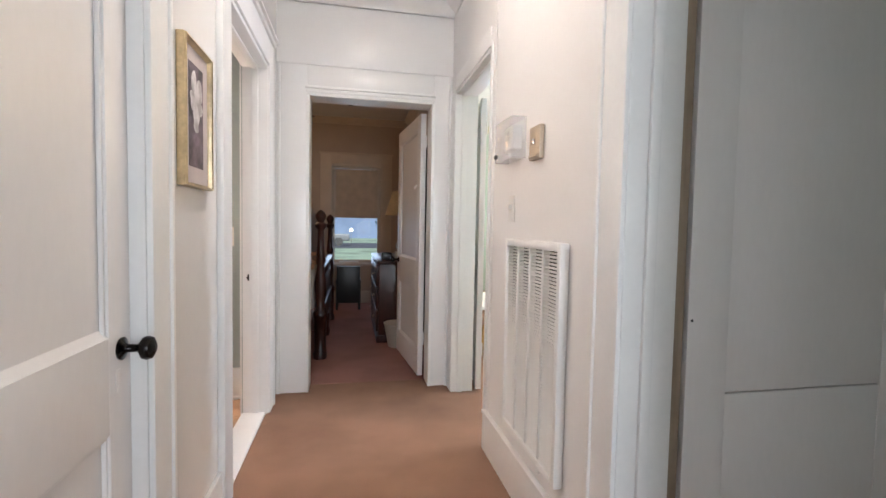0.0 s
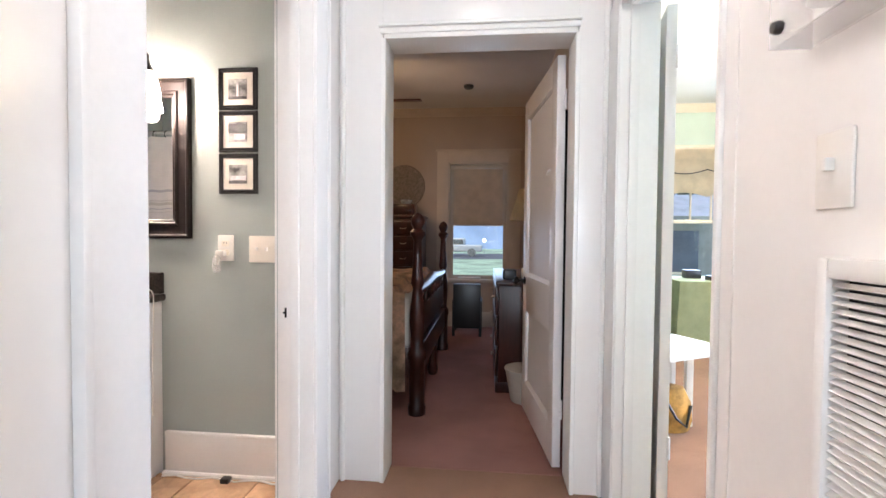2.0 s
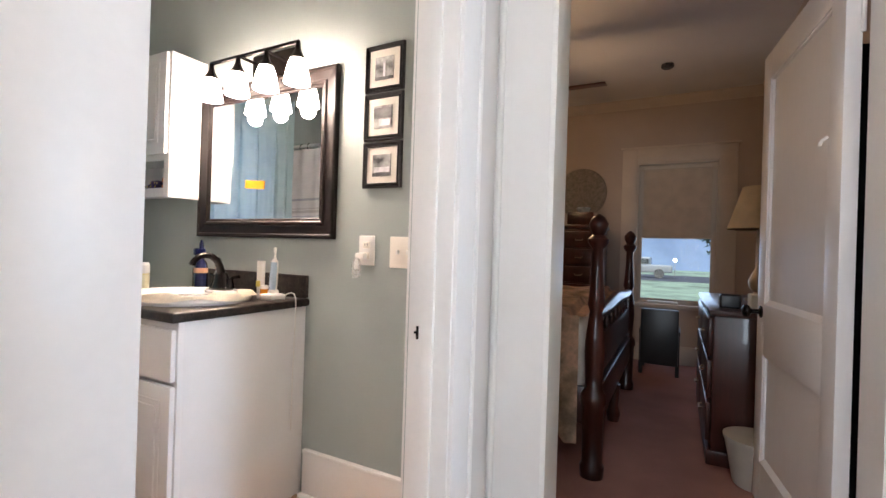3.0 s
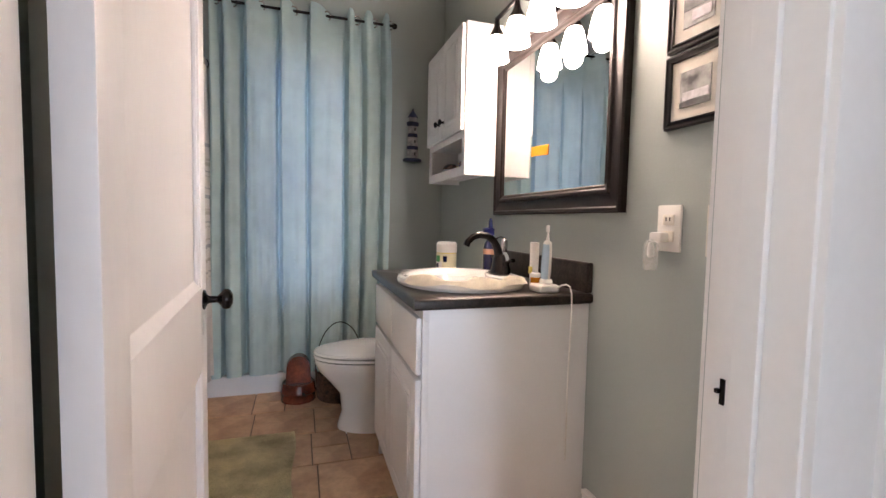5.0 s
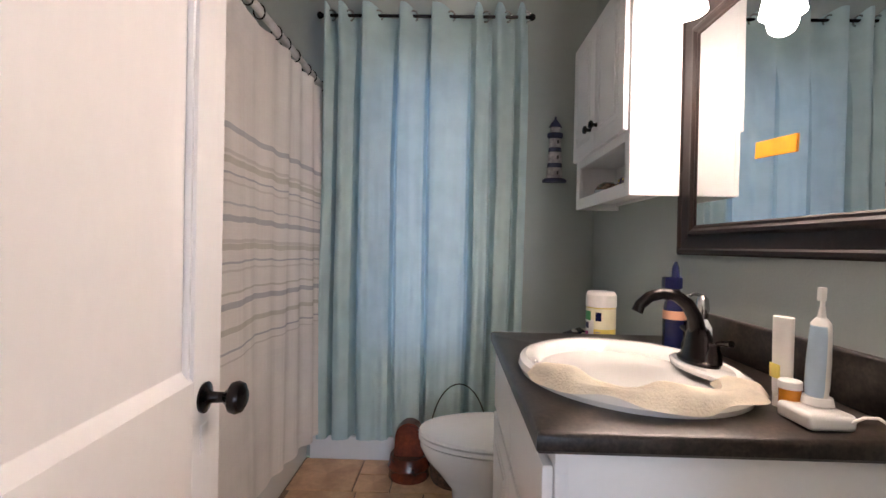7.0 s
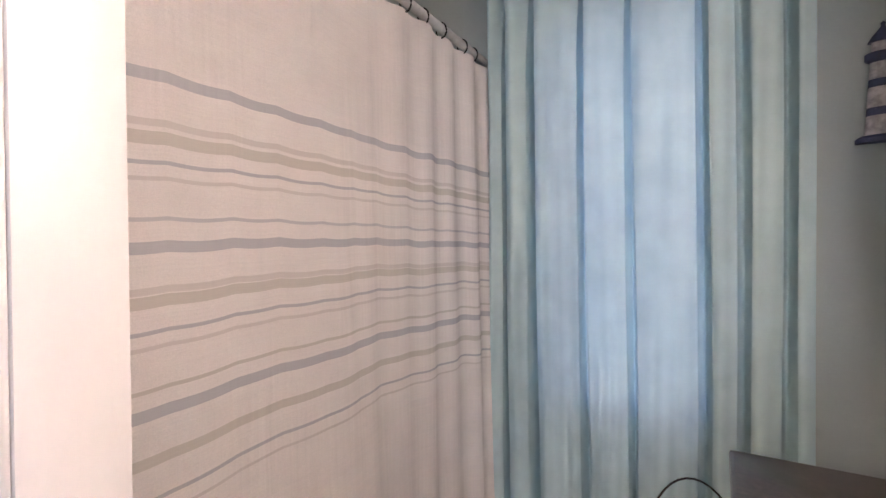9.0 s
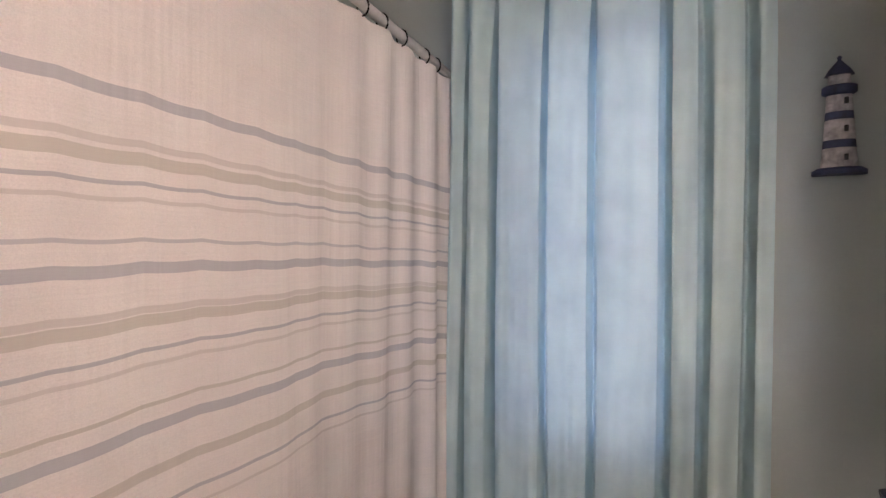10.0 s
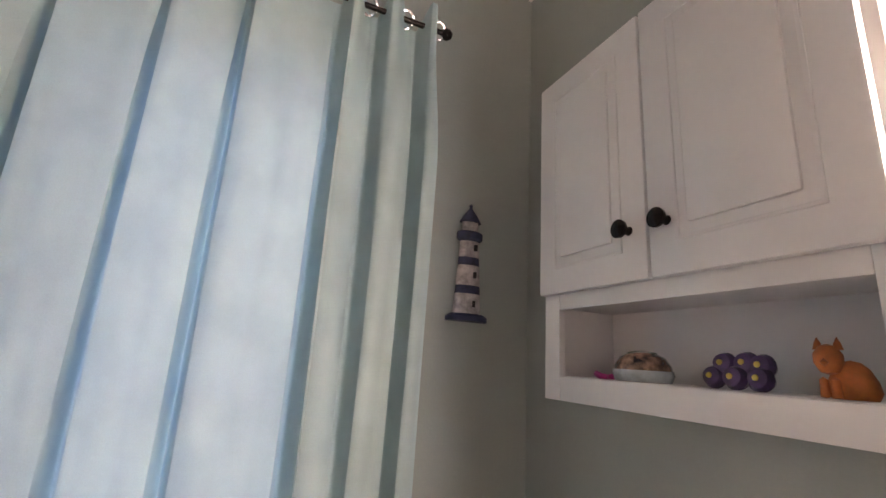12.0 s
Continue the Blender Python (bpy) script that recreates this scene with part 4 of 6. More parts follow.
part("mirror_glass", box(MX0 + 0.08, MX1 - 0.08, MY + 0.014, MY + 0.018, MZ0 + 0.08, MZ1 - 0.08), MIRROR, mir, "clear silvered mirror glass")
st = box(-0.064, 0.064, -0.0012, 0.0, -0.019, 0.019)
solid("mirror_sticker", moved(st, Matrix.Translation((-1.468, MY + 0.0125, 1.352)) @ Matrix.Rotation(radians(4), 4, "Y")), ORANGEST, "orange paper sticker on the mirror glass", "sticker")

# vanity light
LBX0, LBX1, LBZ, LBY = -1.635, -1.085, 1.900, 3.03
vl = thing("vanity_light", I, "dark bronze four-lamp vanity light with glass shades", "wall light")
part("back_plate", box(-1.50, -1.22, YB - 0.022, YB - 0.001, 1.845, 1.955, 0.006), BRONZE, vl)
part("bar", tube([(LBX0, LBY, LBZ), (LBX1, LBY, LBZ)], 0.009, 12), BRONZE, vl)
for x in (-1.44, -1.28):
    part("arm", tube([(x, YB - 0.02, LBZ), (x, LBY, LBZ)], 0.007, 10), BRONZE, vl)
for i in range(4):
    x = LBX0 + 0.004 + (LBX1 - LBX0 - 0.008) * i / 3
    m = Matrix.Translation((x, LBY, LBZ - 0.240))
    part("socket", lathe([(0.0, 0.24), (0.010, 0.24), (0.011, 0.215), (0.016, 0.20), (0.030, 0.175), (0.033, 0.168), (0.0, 0.166)], 20, m), BRONZE, vl)
    s = part("shade", lathe([(0.028, 0.166), (0.034, 0.155), (0.042, 0.125), (0.048, 0.095), (0.052, 0.072), (0.049, 0.072), (0.045, 0.095), (0.038, 0.125), (0.030, 0.150), (0.026, 0.160)], 28, m), GLOWSH, vl, "lit frosted glass shade")
    bulb("vanity_bulb", (x, LBY, LBZ - 0.190), VANITY_W, WARM, 0.035)

# wall cabinet
CX0, CX1, CY, CZ0, CZ1 = -2.456, -1.862, 2.997, 1.287, 1.985
wc = thing("wall_cabinet", I, "white wall cabinet with two doors and open niche", "cabinet")
for x in (CX0, CX1 - 0.016):
    part("side_panel", box(x, x + 0.016, CY + 0.002, YB - 0.001, CZ0, CZ1, 0.001), CABW, wc)
for z in (CZ0 + 0.03, 1.470, CZ1 - 0.016):
    part("shelf", box(CX0 + 0.016, CX1 - 0.016, CY + 0.002, YB - 0.013, z, z + 0.016, 0.001), CABW, wc)
part("back_panel", box(CX0 + 0.016, CX1 - 0.016, YB - 0.012, YB - 0.001, CZ0 + 0.02, CZ1), CABW, wc)
bm = box(CX0 - 0.001, CX0 + 0.045, CY - 0.012, CY + 0.003, CZ0, CZ1, 0.002)
bm = box(CX1 - 0.042, CX1 + 0.001, CY - 0.012, CY + 0.003, CZ0, CZ1, 0.002, bm=bm)
bm = box(CX0 + 0.045, CX1 - 0.042, CY - 0.0115, CY + 0.003, CZ0, CZ0 + 0.045, 0.002, bm=bm)
bm = box(CX0 + 0.045, CX1 - 0.042, CY - 0.0115, CY + 0.003, 1.462, 1.50, 0.002, bm=bm)
part("face_frame", bm, CABW, wc)
cxm = -2.168
for x0, x1, kx in ((CX0 + 0.004, cxm - 0.002, -2.205), (cxm + 0.002, CX1 - 0.012, -2.131)):
    d = raised_door(x0, x1, 1.492, CZ1 - 0.006, CY - 0.013, wc)
    part("knob", lathe([(0, 0), (0.008, 0), (0.006, 0.008), (0.007, 0.014), (0.015, 0.019), (0.016, 0.025), (0.010, 0.030), (0, 0.031)], 20, Matrix.Translation((kx, CY - 0.031, 1.577)) @ Matrix.Rotation(radians(90), 4, "X")), BRONZE, d, "round black knob")

# toilet
toi = thing("toilet", Matrix.Translation((-2.195, 0, -0.008)) @ Matrix.Diagonal((1, 1, 0.955, 1)), "white porcelain toilet with closed lid", "toilet")


def oval_body(rings, seg=40):
    """Stacked egg-shaped rings (yc, half width, half length front, half length back, z)."""
    b = bmesh.new()
    rows = []
    for yc, w, lf, lb, z in rings:
        row = []
        for i in range(seg):
            a = 2 * math.pi * i / seg
            s = math.sin(a)
            row.append(b.verts.new((w * math.cos(a), yc + (lb if s > 0 else lf) * s, z)))
        rows.append(row)
    for p, q in zip(rows, rows[1:]):
        for i in range(seg):
            b.faces.new((p[i], p[(i + 1) % seg], q[(i + 1) % seg], q[i]))
    b.faces.new(rows[0]), b.faces.new(rows[-1])
    bmesh.ops.recalc_face_normals(b, faces=b.faces[:])
    return b


part("bowl", oval_body([(2.68, 0.125, 0.235, 0.25, 0.0), (2.68, 0.125, 0.235, 0.25, 0.03), (2.68, 0.105, 0.215, 0.22, 0.10), (2.67, 0.105, 0.215, 0.22, 0.20), (2.66, 0.135, 0.26, 0.22, 0.27), (2.65, 0.170, 0.30, 0.22, 0.33), (2.65, 0.182, 0.32, 0.22, 0.375), (2.65, 0.182, 0.32, 0.22, 0.395)]), PORCELAIN, toi)
part("seat", oval_body([(2.65, 0.176, 0.312, 0.19, 0.3985), (2.65, 0.188, 0.326, 0.20, 0.404), (2.65, 0.188, 0.326, 0.20, 0.412), (2.65, 0.184, 0.322, 0.20, 0.417)]), PORCELAIN, toi)
part("lid", oval_body([(2.65, 0.174, 0.310, 0.19, 0.4205), (2.65, 0.180, 0.317, 0.195, 0.4235), (2.65, 0.189, 0.327, 0.20, 0.427), (2.65, 0.186, 0.322, 0.20, 0.436), (2.65, 0.150, 0.27, 0.16, 0.443), (2.65, 0.05, 0.09, 0.06, 0.446)]), PORCELAIN, toi)
part("tank", box(-0.235, 0.235, 2.93, 3.155, 0.39, 0.705, 0.025, 4), PORCELAIN, toi)
part("tank_lid", box(-0.25, 0.25, 2.90, 3.160, 0.707, 0.738, 0.012, 3), PORCELAIN, toi)
part("flush_lever", tube([(-0.15, 2.935, 0.65), (-0.15, 2.912, 0.65), (-0.09, 2.905, 0.645)], 0.007, 8), CHROME, toi)

# bathtub
tub = thing("bathtub", I, "white built-in bathtub with straight apron", "bathtub")
part("apron", box(XW + 0.002, -1.242, 1.675, 1.702, -0.008, 0.44, 0.012, 3), PORCELAIN, tub)
bm = box(XW + 0.002, -1.242, 1.61, 1.69, 0.40, 0.455, 0.015, 3)
bm = box(XW + 0.002, -1.242, 0.972, 1.04, 0.40, 0.455, 0.015, 3, bm=bm)
bm = box(XW + 0.002, XW + 0.09, 1.04, 1.61, 0.40, 0.455, 0.015, 3, bm=bm)
bm = box(-1.33, -1.242, 1.04, 1.61, 0.40, 0.455, 0.015, 3, bm=bm)
part("rim", bm, PORCELAIN, tub)
part("basin", box(XW + 0.06, -1.27, 1.0, 1.65, 0.05, 0.09, 0.01), PORCELAIN, tub)

# shower rod, rings, curtain
SCY, SRZ = 1.752, 1.925
rod = thing("shower_rod", I, "white metal shower curtain rod with dark rings", "shower rod")
part("rod", tube([(XW + 0.002, SCY, SRZ), (-1.242, SCY, SRZ)], 0.0155, 16), ROD, rod)
for i in range(12):
    x = -2.735 + 0.118 * i + 0.02 * math.sin(i * 2.3)
    ring = [(x + 0.004 * math.sin(a), SCY + 0.0205 * math.cos(a), SRZ - 0.006 + 0.0245 * math.sin(a)) for a in [2 * math.pi * k / 16 for k in range(17)]]
    part("ring", tube(ring, 0.0028, 6), BRONZE, rod)


def sc_f(u, v):
    x = -2.738 + 1.483 * u
    top = 1.902 - 0.006 * abs(math.sin(u * 12.7 * math.pi))
    z = top + (0.185 - top) * v
    far = max(0.0, 1 - u / 0.62)
    y = SCY - 0.004 + 0.015 * far * math.sin(u * 64 + 2.5 * u * u) + 0.007 * math.sin(u * 23 + 0.6 * v) + 0.010 * math.sin(u * 9 + v * 1.6)
    y += 0.022 * v + 0.010 * v * v * math.sin(u * 14)
    z -= 0.012 * v * math.sin(u * 7 + 1) + 0.006 * v * far * math.sin(u * 60)
    return (x + 0.012 * v * math.sin(u * 30), y, z)


sc = sheet(220, 46, sc_f, 0.0, uv=lambda u, v: (u * 1.5, 1.892 + (0.185 - 1.892) * v + 0.002 * math.sin(u * 23)))
solid("shower_curtain", sc, SHOWERC, "white shower curtain with woven grey and tan stripes", "shower curtain")

# window curtain on a dark rod
CRX, CRZ = -2.700, 2.262
cr = thing("curtain_rod", I, "dark bronze curtain rod with ball finials", "curtain rod")
part("rod", tube([(CRX, 1.765, CRZ), (CRX, 2.805, CRZ)], 0.008, 12), BRONZE, cr)
for y, s in ((1.755, -1), (2.815, 1)):
    part("finial", lathe([(0, -0.016), (0.010, -0.014), (0.017, -0.004), (0.017, 0.006), (0.010, 0.014), (0, 0.016)], 18, Matrix.Translation((CRX, y, CRZ)) @ Matrix.Rotation(radians(90), 4, "X")), BRONZE, cr)
for y in (1.80, 2.775):
    part("bracket", tube([(XW + 0.002, y, CRZ - 0.012), (CRX, y, CRZ - 0.012), (CRX, y, CRZ - 0.002)], 0.006, 8), BRONZE, cr)
JUMPS = (0.0, 0.071, 0.187, 0.371, 0.531, 0.752, 0.853, 0.960, 1.04)


def fold(u, v):
    """The grommet folds: sharp swings that cross the rod at the top and ease into broad faces below."""
    k = max(i for i in range(8) if JUMPS[i] <= u + 1e-9)
    f = (u - JUMPS[k]) / (JUMPS[k + 1] - JUMPS[k])
    w = 1.01 * (JUMPS[k + 1] - JUMPS[k])
    g = min(0.36 * w, 0.034 + 0.006 * math.sin(k * 1.7) + 0.006 * v) / w
    if f < 1 - g:
        t = f / (1 - g)
        s = 1 - 0.55 * t * t - 0.25 * (1 - t) ** 6
        top = math.cos(math.pi * min(1.0, max(0.0, (t - 0.10) / 0.80)))
    else:
        t = (f - 1 + g) / g
        s = 0.45 - 1.75 * math.sin(math.pi * t) ** 0.8 + 0.30 * t
        top = -math.cos(math.pi * max(0.0, t - 0.3) / 0.7)
    return (0.040 + 0.005 * math.sin(k * 2.1)) * (1 - 0.10 * v) * s, top, k


def wc_f(u, v):
    d, top, k = fold(u, v)
    y = 1.785 + 1.01 * u + 0.010 * v * math.sin(6 * u) + 0.004 * math.sin(v * 5 + k)
    z = 2.292 + (0.145 - 2.292) * v
    z += 0.024 * top * max(0.0, 1 - v * 20)
    wrinkle = 0.0025 * math.sin(v * 14 + u * 55 + k) + 0.003 * math.sin(u * 120 + v * 3) * v + (0.0035 * math.sin(u * 67 + 1.5 * math.sin(v * 4)) + 0.0014 * math.sin(u * 131 + 2.0 * math.sin(v * 3 + k))) * min(1.0, v * 4)
    near = max(0.0, 1 - v * 4.5)
    near = near * near * (3 - 2 * near)
    return (CRX + near * 0.038 * top + (1 - near) * (0.006 + d) + wrinkle * (1 - near), y, z)


win_curtain = thing("window_curtain", I, "aqua and white grommet curtain hanging to the floor", "curtain")
part("panel", sheet(640, 44, wc_f), CURTAIN, win_curtain)
for i in range(8):
    y = 1.785 + 1.01 * (JUMPS[i] + 0.40 * (JUMPS[i + 1] - JUMPS[i]))
    ring = [(CRX + 0.012 * math.sin(a), y + 0.021 * math.cos(a), CRZ + 0.021 * math.sin(a)) for a in [2 * math.pi * k / 18 for k in range(19)]]
    part("grommet", tube(ring, 0.0045, 6), CHROME, win_curtain, "shiny metal grommet")

# door robe
def robe_f(u, v):
    return (-0.62 - 0.34 * u, 1.978 - 0.022 * math.sin(math.pi * u) - 0.014 * math.sin(u * 19) * v, 1.78 - 1.15 * v)


solid("bath_robe", sheet(40, 30, robe_f, 0.015), DARKCL, "dark robe hanging on the back of the bathroom door", "robe")



# Black sheet stands in for the shadow in the bedroom door's hinge gap.
def gap_sheet_f(u, v):
    return (0.765 + 0.23 * u, 3.63 + 0.03 * math.sin(math.pi * u) + 0.012 * math.sin(u * 17) * v, 1.80 - 1.6 * v)


solid("hinge_gap_shade", sheet(30, 24, gap_sheet_f, 0.012), DARKCL, "added black sheet that darkens the bedroom door's hinge gap", "coat")

# bath mat
def mat_f(u, v):
    return (-2.185 + 0.80 * u, 1.735 + 0.50 * v + 0.008 * math.sin(u * 9), 0.009 + 0.003 * math.sin(u * 17) * math.sin(v * 13))


rug = sheet(30, 24, mat_f, 0.012)
solid("bath_mat", rug, RUG, "pale green bath mat on the tiled floor", "bath mat")

# ---- bathroom: small things ----


def framed_photo(z0, z1, kind):
    f = thing("framed_photo", I, "small grey photograph in black frame with cream mat", "picture", "row of small framed photographs")
    x0, x1, y0 = -0.840, -0.657, 3.150
    for i in range(4):
        part("frame_side", frame_bar(x0, x1, z0, z1, 0.022, y0, YB - 0.001, i), BLACKP, f)
    part("mat_board", box(x0 + 0.02, x1 - 0.02, y0 + 0.008, y0 + 0.011, z0 + 0.02, z1 - 0.02), PAPER, f)
    a, b = x0 + 0.048, x1 - 0.048
    c, e = z0 + 0.046, z1 - 0.050
    part("print", box(a, b, y0 + 0.0055, y0 + 0.008, c, e), PHOTO, f)
    w = b - a
    if kind == 0:
        mk = box(a + w * 0.44, a + w * 0.56, y0 + 0.0045, y0 + 0.0055, c + 0.012, e - 0.014)
        part("print_shape", mk, PETAL, f)
        mk = box(a, b, y0 + 0.0045, y0 + 0.0055, c, c + 0.012)
    elif kind == 1:
        mk = box(a + w * 0.3, b - w * 0.1, y0 + 0.0045, y0 + 0.0055, c + 0.01, c + 0.035)
        part("print_shape", mk, PETAL, f)
        mk = box(a, b, y0 + 0.0045, y0 + 0.0055, c + 0.04, e - 0.008)
    else:
        mk = box(a + w * 0.1, b - w * 0.05, y0 + 0.0045, y0 + 0.0055, c + 0.016, c + 0.036)
        part("print_shape", mk, PETAL, f)
        mk = box(a, b, y0 + 0.0045, y0 + 0.0055, c, c + 0.013)
    part("print_shade", mk, PHOTOD, f)


framed_photo(1.695, 1.882, 0)
framed_photo(1.502, 1.688, 1)
framed_photo(1.312, 1.494, 2)

out = thing("wall_outlet", I, "white wall outlet plate", "outlet")
part("plate", box(-0.851, -0.775, YB - 0.007, YB, 1.003, 1.122, 0.003), PLASTIC, out)
for z in (1.042, 1.084):
    part("socket", box(-0.831, -0.795, YB - 0.0095, YB - 0.006, z - 0.014, z + 0.014, 0.003), IVORY, out)
for z in (1.086,):
    for x in (-0.819, -0.807):
        part("slot", box(x - 0.0010, x + 0.0010, YB - 0.0102, YB - 0.009, z - 0.005, z + 0.005), BLACKP, out)
nl = thing("night_light", I, "white plug-in night light with clear cover", "night light")
part("plug_body", box(-0.848, -0.806, YB - 0.036, YB - 0.0098, 1.026, 1.052, 0.006), PLASTIC, nl)
part("cover", lathe([(0, 0), (0.015, 0.002), (0.019, 0.03), (0.018, 0.065), (0.010, 0.080), (0, 0.083)], 18, Matrix.Translation((-0.838, YB - 0.036, 0.952))), CLEAR, nl, "clear plastic cover").visible_shadow = False
part("lamp_bulb", lathe([(0, 0), (0.008, 0.004), (0.009, 0.022), (0.006, 0.040), (0, 0.041)], 14, Matrix.Translation((-0.838, YB - 0.036, 0.985))), PLASTIC, nl)
sw = thing("light_switch", I, "white triple light switch plate", "light switch")
part("plate", box(-0.700, -0.535, YB - 0.007, YB, 0.998, 1.120, 0.003), IVORY, sw)
for i in range(3):
    x = -0.66 + 0.046 * i
    part("toggle", box(x - 0.005, x + 0.005, YB - 0.018, YB - 0.006, 1.052, 1.068, 0.002), PLASTIC, sw)

cord = thing("floor_cord", I, "white cord with dark plug along the baseboard", "cord")
part("cord", tube([(-0.50 - 0.06 * k, YB - 0.055 - 0.012 * math.sin(k * 1.9), 0.004) for k in range(11)], 0.004, 6), PLASTIC, cord)
part("plug", box(-0.80, -0.76, YB - 0.085, YB - 0.05, 0.0, 0.022, 0.005), BLACKP, cord, "dark plug")

# lighthouse plaque
lh = thing("lighthouse_ornament", Matrix.Translation((XW + 0.001, 2.958, 1.455)), "navy and white wooden lighthouse wall ornament", "wall ornament")


def half_round(prof, m=None):
    return lathe(prof, 20, m, 0.55, 1.0)


O = Matrix.Translation((0.014, 0, 0))
part("base", half_round([(0, 0), (0.062, 0), (0.062, 0.012), (0.05, 0.02), (0, 0.02)], O), NAVY, lh)
zs = [0.02, 0.075, 0.098, 0.155, 0.178, 0.225]
rs = [0.042, 0.038, 0.0365, 0.033, 0.0315, 0.029]
for k in range(5):
    part("tower_band", half_round([(0, zs[k]), (rs[k], zs[k]), (rs[k + 1], zs[k + 1]), (0, zs[k + 1])], O), OLDWHITE if k % 2 == 0 else NAVY, lh)
part("gallery", half_round([(0, 0.225), (0.030, 0.225), (0.040, 0.232), (0.040, 0.250), (0.034, 0.254), (0, 0.254)], O), NAVY, lh)
part("lantern", half_round([(0, 0.254), (0.025, 0.254), (0.025, 0.282), (0, 0.282)], O), OLDWHITE, lh)
part("roof", half_round([(0, 0.282), (0.034, 0.282), (0.024, 0.300), (0.010, 0.318), (0.004, 0.326), (0.006, 0.334), (0, 0.340)], O), NAVY, lh)
for z in (0.038, 0.118, 0.196):
    part("window", box(0.028, 0.038, 0.006, 0.015, z, z + 0.018, 0.002), BLACKP, lh)

# wooden two-tier stand by the curtain
stn = thing("wooden_stand", Matrix.Translation((-2.63, 2.252, -0.008)) @ Matrix.Scale(0.9, 4), "red-brown lacquered wooden holder with rounded back", "wooden holder")
part("base", lathe([(0, 0), (0.105, 0), (0.110, 0.012), (0.106, 0.03), (0.110, 0.062), (0.114, 0.068), (0.110, 0.074), (0.104, 0.12), (0.098, 0.128), (0, 0.128)], 32), RUST, stn)
b = bmesh.new()
row0, row1 = [], []
for k in range(25):
    a = math.pi * k / 24
    p = (0.074 * math.cos(a), 0.225 + 0.078 * math.sin(a))
    row0.append(b.verts.new((-0.05, p[0], p[1])))
    row1.append(b.verts.new((0.05, p[0], p[1])))
row0 += [b.verts.new((-0.05, -0.08, 0.12))]
row1 += [b.verts.new((0.05, -0.08, 0.12))]
row0 += [b.verts.new((-0.05, 0.08, 0.12))]
row1 += [b.verts.new((0.05, 0.08, 0.12))]
n = len(row0)
for k in range(n):
    b.faces.new((row0[k], row0[(k + 1) % n], row1[(k + 1) % n], row1[k]))
b.faces.new(row0), b.faces.new(row1)
bmesh.ops.recalc_face_normals(b, faces=b.faces[:])
bmesh.ops.bevel(b, geom=[e for e in b.edges if e.calc_face_angle(0) > 1], offset=0.01, segments=2, affect="EDGES")
part("back", b, RUST, stn)

bsk = thing("basket", Matrix.Translation((-2.62, 2.49, -0.008)), "dark wicker basket with thin wire handle beside the toilet", "basket")
part("body", lathe([(0, 0), (0.125, 0), (0.135, 0.02), (0.142, 0.16), (0.146, 0.17), (0.138, 0.172), (0.130, 0.03), (0, 0.025)], 28), WICKER, bsk)
part("handle", tube([(0, -0.142 * math.cos(a), 0.165 + 0.295 * math.sin(a)) for a in [math.pi * k / 20 for k in range(21)]], 0.0032, 8), BLACKP, bsk, "thin black wire handle")
for k, (x, y, r) in enumerate(((-0.03, -0.05, 0.05), (0.04, 0.03, 0.055), (-0.04, 0.06, 0.045))):
    solid("toilet_roll", lathe([(0.02, 0), (r, 0), (r, 0.10), (0.02, 0.10)], 24, Matrix.Translation((-2.62 + x, 2.49 + y, 0.018))), PAPER, "cream paper roll in the wicker basket", "toilet roll", "rolls in the basket")

# things on the counter
wp = thing("wipes_canister", Matrix.Translation((-2.095, 2.985, 0.698)) @ Matrix.Diagonal((1.14, 1.14, 1.82, 1)), "white and yellow cleaning wipes canister on the toilet tank", "canister")
part("body", lathe([(0, 0), (0.043, 0), (0.045, 0.004), (0.045, 0.112), (0.043, 0.116), (0, 0.116)], 32), YELLOW, wp)
part("lid", lathe([(0, 0.116), (0.046, 0.116), (0.047, 0.122), (0.046, 0.140), (0.040, 0.146), (0, 0.147)], 32), PLASTIC, wp, "white plastic lid")


def on_can(a0, a1, z0, z1, name, material, r=0.0463, label=""):
    b = sheet(max(6, int(abs(a1 - a0) / 5)), 2, lambda u, v: (r * math.cos(radians(a0 + (a1 - a0) * u)), r * math.sin(radians(a0 + (a1 - a0) * u)), z0 + (z1 - z0) * v))
    part(name, b, material, wp, label)


on_can(-175, 70, 0.074, 0.114, "label_band", PALEYEL, 0.0456, "pale yellow label")
on_can(-170, -45, 0.032, 0.092, "label_band", PLASTIC, 0.0459, "white paper label")
on_can(-170, -58, 0.090, 0.108, "label_patch", GREENL)
on_can(-38, -16, 0.090, 0.107, "label_patch", BLUEPL)
on_can(-96, -68, 0.074, 0.086, "label_mark", NAVY)
on_can(-100, -70, 0.060, 0.068, "label_mark", MAGENTA)
for z in (0.040, 0.047, 0.054, 0.060, 0.067):
    on_can(-40, -20, z, z + 0.002, "label_line", OLDWHITE)

sp = thing("spray_bottle", Matrix.Translation((-1.70, 3.055, CT)), "dark blue spray bottle with peach label", "bottle")
part("bottle", lathe([(0, 0), (0.028, 0), (0.030, 0.01), (0.030, 0.10), (0.026, 0.13), (0.013, 0.15), (0.013, 0.165), (0, 0.166)], 24), BLUEPL, sp)
part("label_band", lathe([(0.0302, 0.085), (0.0306, 0.085), (0.0306, 0.108), (0.0302, 0.108)], 24), SEATBAND, sp)
tb = box(-0.012, 0.012, -0.034, 0.016, 0.166, 0.200, 0.006)
tb = lathe([(0, 0), (0.011, 0), (0.009, 0.04), (0.004, 0.056), (0, 0.057)], 16, Matrix.Translation((0, 0.0, 0.185)), bm=tb)
part("sprayer", tb, BLUEPL, sp)
